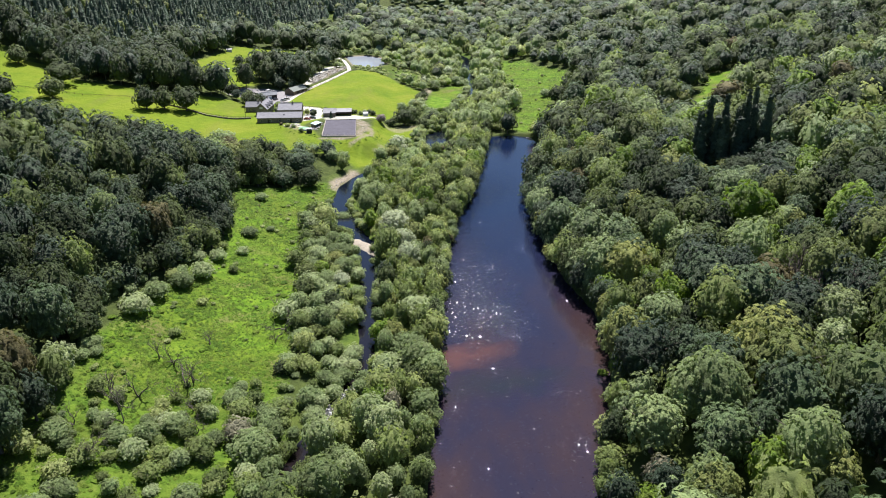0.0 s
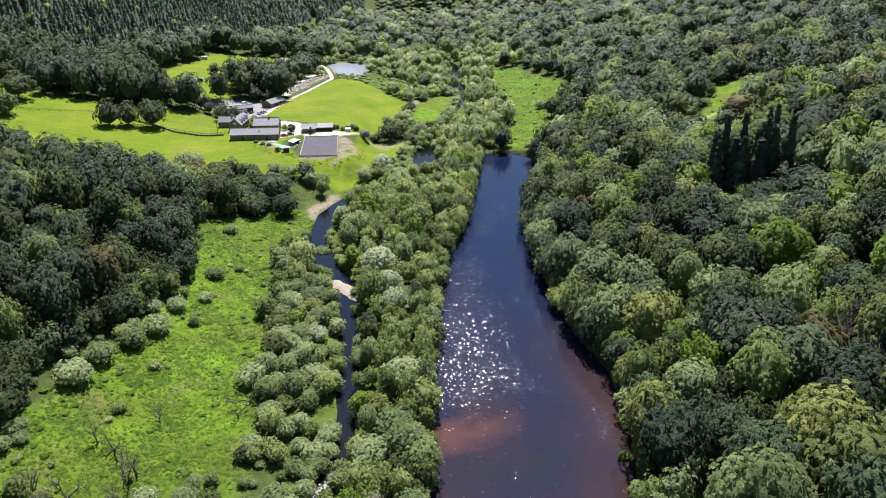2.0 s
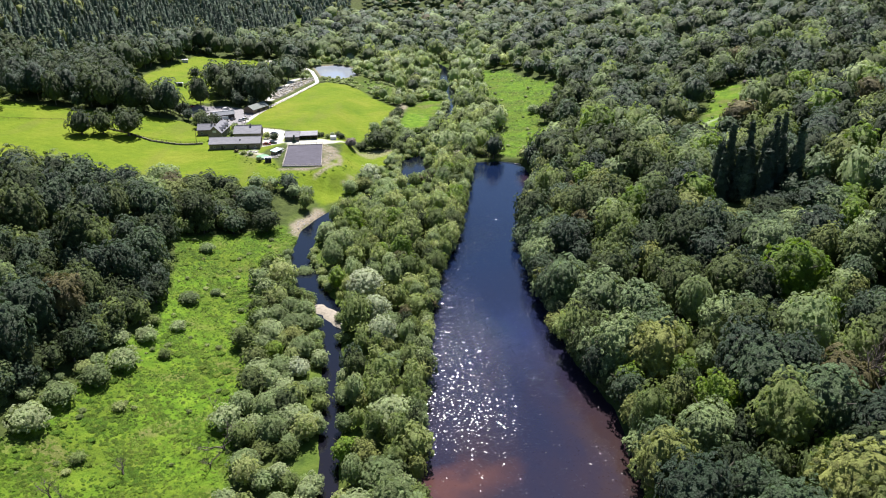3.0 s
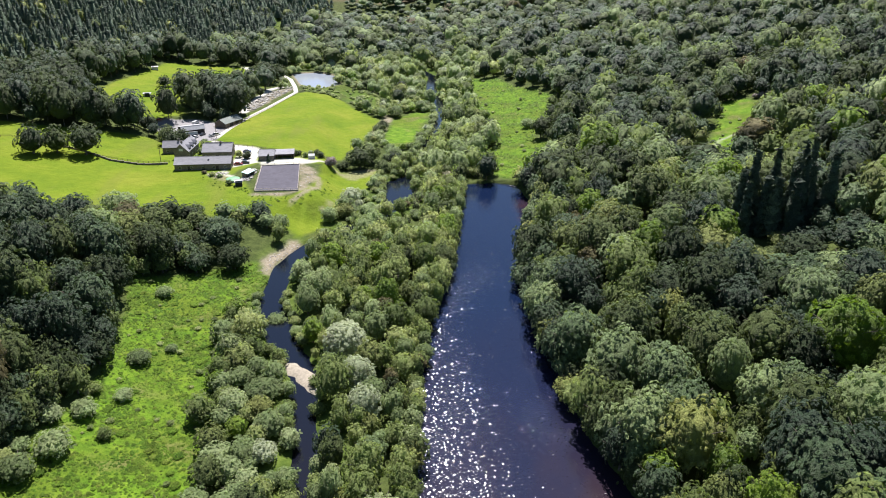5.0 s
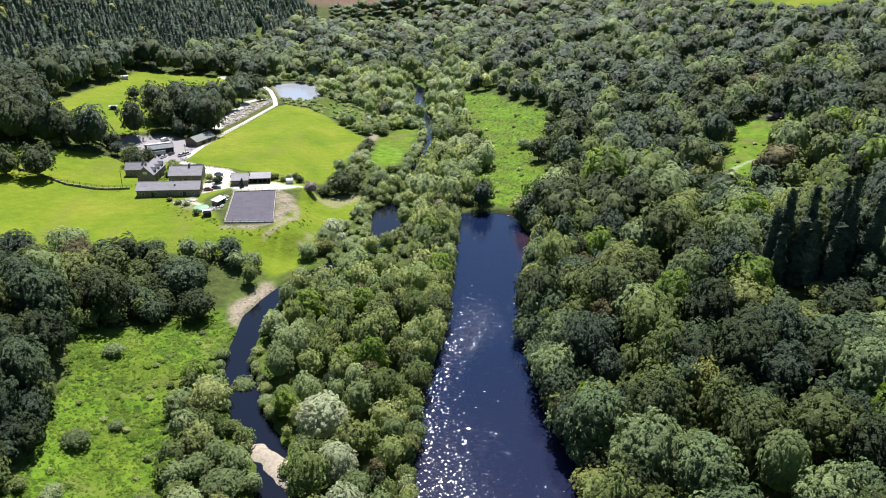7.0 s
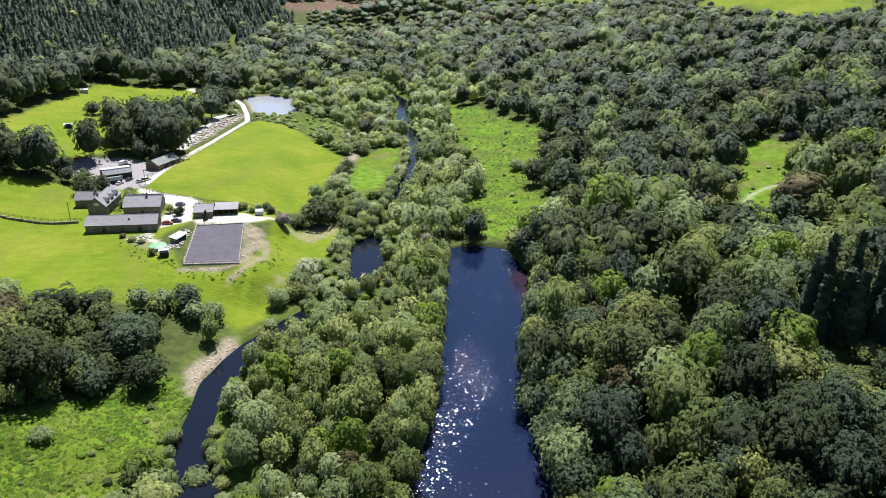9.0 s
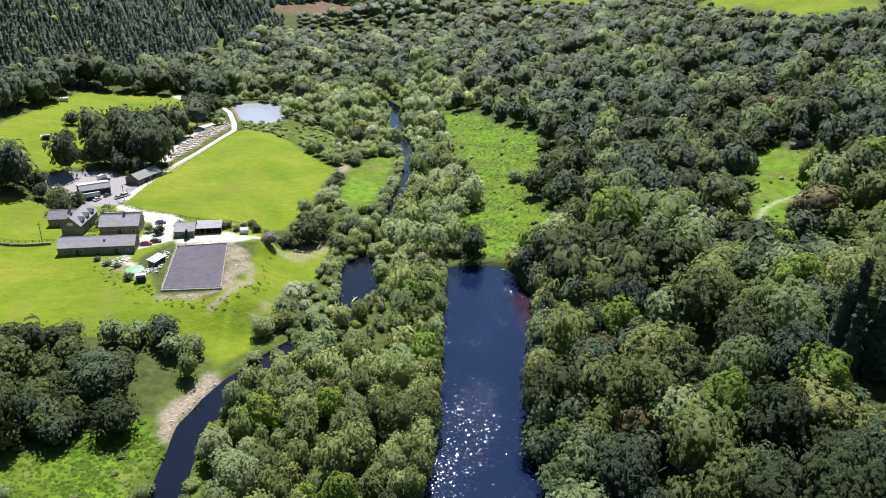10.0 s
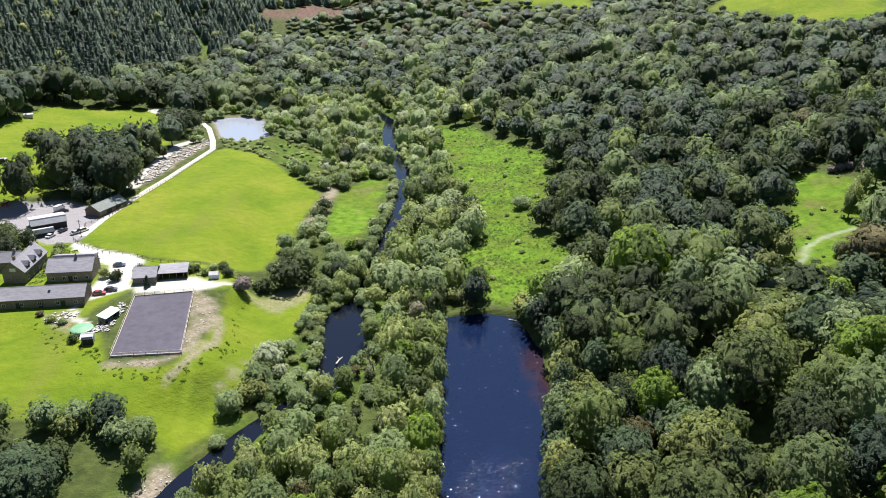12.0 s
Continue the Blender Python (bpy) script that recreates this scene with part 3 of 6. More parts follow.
# ---- foliage shapes ----
def cube_sphere(n):
    """Directions and quads of a cube blown up to a ball, n quads along an edge."""
    verts, quads = [], []
    g = np.tan(np.linspace(-math.pi / 4, math.pi / 4, n + 1))
    u, v = [a.ravel() for a in np.meshgrid(g, g)]
    one = np.ones_like(u)
    i = (np.arange(n)[:, None] * (n + 1) + np.arange(n)[None]).ravel()
    q = np.stack([i, i + 1, i + n + 2, i + n + 1], 1)
    for k, p in enumerate(((u, v, one), (v, u, -one), (one, u, v), (-one, v, u), (v, one, u), (u, -one, v))):
        verts.append(np.stack(p, 1))
        quads.append(q + k * len(u))
    d = np.concatenate(verts)
    return d / np.linalg.norm(d, axis=1)[:, None], np.concatenate(quads)


def sprays(rng, at, out, size, soft_n, long=1.3):
    """Leafy triangles at the given places, facing the given ways, with the soft normals of the clump that they grow on."""
    n = len(at)
    out = unit(out)
    a = unit(np.cross(out, rng.normal(size=(n, 3))))
    b = np.cross(out, a)
    s = (size * rng.uniform(0.6, 1.4, n))[:, None]
    c = np.stack([at - a * s * 0.5 - b * s * 0.4, at + a * s * 0.5 - b * s * 0.4 + out * s * rng.uniform(-0.2, 0.2, (n, 1)), at + b * s * 0.5 * long], 1)
    return c.reshape(-1, 3), np.arange(3 * n).reshape(n, 3), np.repeat(unit(soft_n), 3, 0)


def tris(quads):
    return np.vstack([quads[:, [0, 1, 2]], quads[:, [0, 2, 3]]])


def unit(v):
    return v / (np.linalg.norm(v, axis=1)[:, None] + 1e-9)


def clumps(rng, at, out, size, sides, crown_n, bulge=0.5, droop=0.35, open_rim=0.55):
    """Leafy boughs: small ragged domes at the given places, each a fan with a raised middle and a drooping rim."""
    n = len(at)
    out = unit(out)
    a = unit(np.cross(out, rng.normal(size=(n, 3))))
    b = np.cross(out, a)
    s = size * rng.uniform(0.65, 1.4, n)
    turn = rng.uniform(0, 6.28, (n, 1)) + (np.arange(sides) + rng.uniform(-0.28, 0.28, (n, sides))) * 6.2832 / sides
    way = a[:, None] * np.cos(turn)[:, :, None] + b[:, None] * np.sin(turn)[:, :, None]
    reach = s[:, None] * rng.uniform(0.7, 1.3, (n, sides))
    rim = at[:, None] + way * reach[:, :, None] - out[:, None] * (s[:, None] * droop * rng.uniform(0.3, 1.5, (n, sides)))[:, :, None]
    top = at + out * (s * bulge)[:, None]
    verts = np.concatenate([top[:, None], rim], 1).reshape(-1, 3)
    i = np.arange(sides)
    fan = np.stack([np.zeros(sides, int), i + 1, (i + 1) % sides + 1], 1)
    faces = (fan[None] + (np.arange(n) * (sides + 1))[:, None, None]).reshape(-1, 3)
    rim_n = unit((way + open_rim * (out + 0.5 * crown_n)[:, None]).reshape(-1, 3)).reshape(n, sides, 3)
    norms = np.concatenate([unit(out + 0.5 * crown_n)[:, None], rim_n], 1).reshape(-1, 3)
    return verts, faces, norms


def even_ways(rng, count, low, jitter):
    """Directions spread evenly over a ball, down to a lowest height."""
    k = np.arange(count) + 0.5
    up = 1 - (1 - low) * k / count
    turn = k * 2.39996 + rng.uniform(0, 6.28)
    flat = np.sqrt(np.clip(1 - up * up, 0, 1))
    return unit(np.stack([flat * np.cos(turn), flat * np.sin(turn), up], 1) + rng.normal(0, jitter, (count, 3)))


def crown_arrays(seed, lobes, count, size, sides=6, core=4, squat=1.0, point=0.0, fill=0.86, skirt=0.95, lift=0.35, rough=0.3, loose=0.06, bulge=0.5, lobe_size=(0.24, 0.4), heart=0.72, droop=0.35, open_rim=0.55, sunward=0.2):
    """A crown of unit radius: big lobes round a heart, covered with leafy clumps that shade one another."""
    rng = np.random.default_rng(seed)
    ways = even_ways(rng, lobes, -0.45, 0.18)
    centres = ways * rng.uniform(0.5, 0.66, lobes)[:, None]
    radii = rng.uniform(*lobe_size, lobes)
    if point:
        centres[:, :2] *= (1 - point * np.clip(centres[:, 2:], 0, 1))
        centres[:, 2] *= 1.25
    centres, radii = np.vstack([centres, [[0, 0, -0.05]]]), np.append(radii, heart)

    def surface(d):
        dc = d @ centres.T
        disc = dc * dc - (centres**2).sum(1)[None] + radii[None] ** 2
        return np.where(disc > 0, dc + np.sqrt(np.clip(disc, 0, None)), 0).max(1)

    def facing(d, step):
        """The way that the crown's surface faces, smoothed over a step."""
        a = unit(np.cross(d, np.array([0.23, 0.61, 0.76])))
        b = np.cross(d, a)
        legs = []
        for w in (a, b):
            p, q = unit(d + step * w), unit(d - step * w)
            legs.append(p * surface(p)[:, None] - q * surface(q)[:, None])
        return unit(np.cross(legs[0], legs[1]))

    dirs, cq = cube_sphere(core)
    cq = cq[dirs[cq][:, :, 2].max(1) > -0.72]
    cv, cq, cn = dirs * (surface(dirs) * fill)[:, None], tris(cq), facing(dirs, 0.13)
    d = even_ways(rng, count, -0.5, 0.09)
    p = d * (surface(d) * rng.uniform(1 - loose, 1 + loose, count))[:, None]
    leaf_n = facing(d, 0.09)
    out = leaf_n + np.array([0, 0, lift]) + rng.normal(0, rough, p.shape)
    sv, sq, sn = clumps(rng, p, out, size, sides, leaf_n, bulge, droop, open_rim)
    verts = np.vstack([cv, sv])
    # full skirts: leafy down to the lower boughs
    low = np.clip(-verts[:, 2], 0, 0.8)
    verts[:, :2] *= (1 / np.sqrt(1 - (skirt * low) ** 2))[:, None]
    verts[:, 2] *= squat
    soft_n = np.vstack([cn, sn])
    soft_n[:, 2] += sunward
    return verts, np.vstack([cq, sq + len(cv)]), unit(soft_n), np.repeat([0, 1], [len(cq), len(sq)])


def fir_arrays(seed, count, sides, girth=0.75):
    """A conifer of unit radius, from -1 to 1: whorls of drooping boughs round a spire."""
    rng = np.random.default_rng(seed)
    f = (np.arange(count) + rng.uniform(0.1, 0.9, count)) / count
    f = 1 - (1 - f) ** 1.25
    turn = np.arange(count) * 2.39996
    wide = 0.95 * (1 - f) ** 0.85 + 0.06
    away = np.stack([np.cos(turn), np.sin(turn), np.zeros(count)], 1)
    at = away * (0.62 * wide)[:, None] * rng.uniform(0.8, 1.15, (count, 1))
    at[:, 2] = -0.95 + 1.9 * f
    sv, sq, sn = clumps(rng, at, away * 0.75 + np.array([0, 0, 0.8]) + rng.normal(0, 0.15, at.shape), 1.0, sides, away, 0.3, 0.6, 1.4)
    mid = np.repeat(at, sides + 1, 0)
    sv = mid + (sv - mid) * np.repeat((0.2 + 0.36 * wide) * rng.uniform(0.7, 1.4, count), sides + 1)[:, None] * np.array([1, 1, 0.34])
    ring = np.linspace(0, 2 * math.pi, 7)[:-1]
    cv = np.array([(girth * w * math.cos(a), girth * w * math.sin(a), z) for z, w in ((-0.95, 1.0), (0.1, 0.5), (1.0, 0.03)) for a in ring])
    i = (np.arange(2)[:, None] * 6 + np.arange(6)[None]).ravel()
    j = (np.arange(2)[:, None] * 6 + (np.arange(6)[None] + 1) % 6).ravel()
    cq = tris(np.stack([i, j, j + 6, i + 6], 1))
    cn = unit(cv * np.array([1, 1, 0]) + np.array([0, 0, 0.25]))
    return np.vstack([cv, sv]), np.vstack([cq, sq + len(cv)]), np.vstack([cn, sn]), np.repeat([0, 1], [len(cq), len(sq)])


def tube(path, radii, sides=5):
    """Quads of a bent tapering tube."""
    path = np.asarray(path, float)
    way = np.gradient(path, axis=0)
    way /= np.linalg.norm(way, axis=1)[:, None] + 1e-9
    a = np.cross(way, np.array([0.31, 0.95, 0.11]))
    a /= np.linalg.norm(a, axis=1)[:, None] + 1e-9
    b = np.cross(way, a)
    ring = np.linspace(0, 2 * math.pi, sides + 1)[:-1]
    v = path[:, None] + (a[:, None] * np.cos(ring)[None, :, None] + b[:, None] * np.sin(ring)[None, :, None]) * np.asarray(radii)[:, None, None]
    i = (np.arange(len(path) - 1)[:, None] * sides + np.arange(sides)[None]).ravel()
    j = (np.arange(len(path) - 1)[:, None] * sides + (np.arange(sides)[None] + 1) % sides).ravel()
    return v.reshape(-1, 3), np.stack([i, j, j + sides, i + sides], 1)


def merge(pieces):
    verts, quads, n = [], [], 0
    for v, q in pieces:
        verts.append(v)
        quads.append(q + n)
        n += len(v)
    return np.concatenate(verts), np.concatenate(quads)


def trunk_arrays(seed, tall, girth, limbs=4):
    rng = np.random.default_rng(seed)
    lean = rng.normal(0, 0.03, 2) * tall
    spine = [(lean[0] * f * f, lean[1] * f * f, tall * f) for f in (0, 0.08, 0.3, 0.6, 1.0)]
    pieces = [tube(spine, girth * np.array([1.5, 1.05, 0.85, 0.6, 0.25]), 5)]
    for k in range(limbs):
        a, z0 = rng.uniform(0, 6.28), tall * rng.uniform(0.35, 0.65)
        reach = tall * rng.uniform(0.25, 0.4)
        p = [(0, 0, z0), (reach * 0.45 * math.cos(a), reach * 0.45 * math.sin(a), z0 + reach * 0.35), (reach * math.cos(a + 0.3), reach * math.sin(a + 0.3), z0 + reach * 0.9)]
        pieces.append(tube(p, girth * np.array([0.5, 0.35, 0.12]), 3))
    return merge(pieces)


def twigs(seed, tall, depth=4, girth=0.12, spread_by=0.6):
    """A bare branching tree: forks within forks."""
    rng = np.random.default_rng(seed)
    pieces = []

    def grow(at, way, length, r, left):
        way = way / np.linalg.norm(way)
        mid = at + way * length * 0.5 + rng.normal(0, 0.07 * length, 3)
        end = at + way * length + rng.normal(0, 0.1 * length, 3)
        pieces.append(tube([at, mid, end], [r, r * 0.8, r * 0.55], 4 if left > 1 else 3))
        if left:
            for _ in range(rng.integers(2, 4)):
                w = way + rng.normal(0, spread_by, 3)
                w[2] += 0.25
                grow(end if rng.random() < 0.7 else mid, w, length * rng.uniform(0.55, 0.8), r * 0.55, left - 1)

    for _ in range(rng.integers(2, 4)):
        grow(np.zeros(3), np.array([*rng.normal(0, 0.35, 2), 1.0]), tall * 0.36, girth, depth)
    return merge(pieces)


# crowns by kind: near ones fine, far ones coarser
SHAPES = {
    "oak": dict(lobes=14, rough=0.34, heart=0.76, fill=0.78, loose=0.12, sunward=0.4),
    "sycamore": dict(lobes=18, rough=0.28, lobe_size=(0.22, 0.34), lift=0.4, heart=0.74, fill=0.78, loose=0.11, sunward=0.4),
    "willow": dict(lobes=10, rough=0.35, lift=0.5, fill=0.84, loose=0.08, heart=0.78, sunward=0.55),
    "alder": dict(lobes=10, rough=0.4, point=0.4, fill=0.8, lift=0.4, loose=0.12, heart=0.7, sunward=0.55),
    "palest": dict(lobes=17, rough=0.24, lobe_size=(0.22, 0.34), lift=0.4, heart=0.74),
    "silver": dict(lobes=9, rough=0.35, lift=0.5, fill=0.84, loose=0.08, heart=0.8, sunward=0.5),
    "fresh": dict(lobes=12, rough=0.3),
    "russet": dict(lobes=10, rough=0.4, squat=0.95),
    "seed": dict(lobes=10, rough=0.42, loose=0.1),
    "meadow": dict(lobes=7, rough=0.5, squat=0.8, lift=0.8),
    "blossom": dict(lobes=10, rough=0.4, squat=0.9),
}
# how many clumps, their size, their sides, the quads along the heart's edge, the clumps' bulge and droop and the openness of their rims
LEVELS = ((160, 0.112, 5, 3, 0.4, 0.14, 0.8), (96, 0.125, 5, 3, 0.34, 0.12, 1.0), (34, 0.135, 4, 4, 0.3, 0.1, 2.2), (360, 0.08, 5, 4, 0.42, 0.14, 0.7), (10, 0.17, 4, 3, 0.25, 0.2, 2.6))
VARIANTS = 6


def crown_set(kind, level):
    count, size, sides, core, bulge, droop, open_rim = LEVELS[level]
    if kind == "fir":
        return [fir_arrays(50 + i, (110, 40, 14, 110, 9)[level], (5, 5, 4, 5, 4)[level], (0.3, 0.5, 0.75, 0.3, 0.75)[level]) for i in range(4)]
    if kind in ("willow", "alder", "seed", "silver") and level == 0:
        count, size, open_rim = 200, 0.098, 1.5
    return [crown_arrays(hash_of(kind) + 17 * i + level, count=count, size=size, sides=sides, core=core, bulge=bulge, droop=droop, open_rim=open_rim, **SHAPES[kind]) for i in range(VARIANTS)]


def hash_of(text):
    return sum(ord(c) * (i + 3) for i, c in enumerate(text))


CROWNS = {}


def crowns(kind, level):
    if (kind, level) not in CROWNS:
        CROWNS[kind, level] = crown_set(kind, level)
    return CROWNS[kind, level]


# ---- where trees stand ----
def fir_edge(y):
    return -262 + 0.25 * (np.asarray(y, float) - 600)


def in_view(x, y, margin=28):
    return np.abs(x) < np.maximum(0.545 * (y + 6), 80) + 14 + margin


def free_land(x, y, water=1.5, clear=1.5):
    ok = (to_polygon(LAKE, x, y) > water) & (to_line(RIVER, x, y) > water)
    for poly in OPEN_LAND:
        ok &= to_polygon(poly, x, y) > clear
    ok &= (to_line(LANE, x, y) > 4.5) & (to_polygon(ARENA, x, y) > 20)
    return ok


RIVER_Y = np.array([p[1] for p in RIVER[:29]], float)
RIVER_X = np.array([p[0] for p in RIVER[:29]], float)


def zone(x, y):
    """Which kind of wood grows here."""
    rx = np.interp(y, RIVER_Y, RIVER_X)
    z = np.full(x.shape, "hill", dtype="<U8")
    z[(y < 470) & (x > 25)] = "east"
    z[(y < 440) & (x < rx)] = "west"
    mead = to_polygon(MEADOW_WEST, x, y)
    z[(y < 400) & (x < rx) & (x > rx - 34) & (x > -66)] = "strip"
    z[(y >= 370) & (y < 500) & (x < rx) & (x > rx - 26)] = "strip"
    near_river = (y >= 490) & (y < 640) & (x < rx) & (x > rx - 45)
    z[(y < 262) & (mead < 11) & (x < -70)] = "fringe"
    z[(y < 186) & (x < rx) & (x > -104)] = "scrub"
    z[(y < 500) & (x > rx) & (x < 25)] = "carr"
    z[(y >= 470) & (y < 800) & (x > -70) & (x < 62) & (x > rx - 60)] = "valley"
    z[near_river] = "strip"
    z[to_polygon(POND, x, y) < 22] = "strip"
    z[(y > 575) & (x < fir_edge(y) + 6 + 0.09 * np.clip(y - 760, 0, 400))] = "fir"
    z[(y > 440) & (y < 600) & (x < -60)] = "belt"
    z[(y >= 600) & (x < -118) & (to_polygon(NORTH_PASTURE, x, y) < np.where(y > 690, 24, 34))] = "belt"
    return z


# kind: spacing, radius, height, palettes with their shares; then the same for the giants among them
WOODS = {
    "east": (8.6, (3.8, 6.4), (10, 17), (("sycamore", 0.36), ("oak", 0.36), ("fresh", 0.07), ("alder", 0.13), ("willow", 0.05), ("russet", 0.03)), 13.5, (7.2, 10.4), (17, 24)),
    "west": (8.0, (3.6, 5.8), (9, 15), (("oak", 0.46), ("sycamore", 0.36), ("alder", 0.1), ("willow", 0.04), ("russet", 0.04)), 13.0, (6.2, 9.4), (18, 25)),
    "strip": (5.7, (2.0, 5.0), (3.0, 8.6), (("willow", 0.52), ("alder", 0.27), ("oak", 0.11), ("silver", 0.05), ("fresh", 0.05)), 0, (0, 0), (0, 0)),
    "scrub": (4.8, (1.4, 4.2), (1.8, 5.5), (("willow", 0.5), ("alder", 0.5)), 0, (0, 0), (0, 0)),
    "fringe": (5.2, (1.6, 3.8), (2.2, 5.2), (("willow", 0.85), ("alder", 0.15)), 0, (0, 0), (0, 0)),
    "carr": (5.4, (2.2, 3.8), (6, 11.5), (("alder", 0.47), ("willow", 0.3), ("oak", 0.13), ("fresh", 0.05), ("seed", 0.012), ("russet", 0.028)), 11.0, (4.2, 6.0), (9, 14)),
    "valley": (6.6, (2.8, 4.8), (5, 10), (("willow", 0.42), ("alder", 0.4), ("oak", 0.14), ("silver", 0.04)), 11.5, (4.5, 7.0), (10, 16)),
    "belt": (8.0, (3.6, 5.6), (8, 13), (("oak", 0.7), ("sycamore", 0.3)), 12.0, (7.0, 9.8), (19, 26)),
    "hill": (9.4, (3.8, 6.4), (8, 14), (("oak", 0.4), ("sycamore", 0.42), ("alder", 0.05), ("willow", 0.11), ("russet", 0.02)), 14.5, (6.6, 9.8), (14, 21)),
    "fir": (6.4, (4.0, 5.2), (11, 15.5), (("fir", 0.93), ("oak", 0.07)), 0, (0, 0), (0, 0)),
}


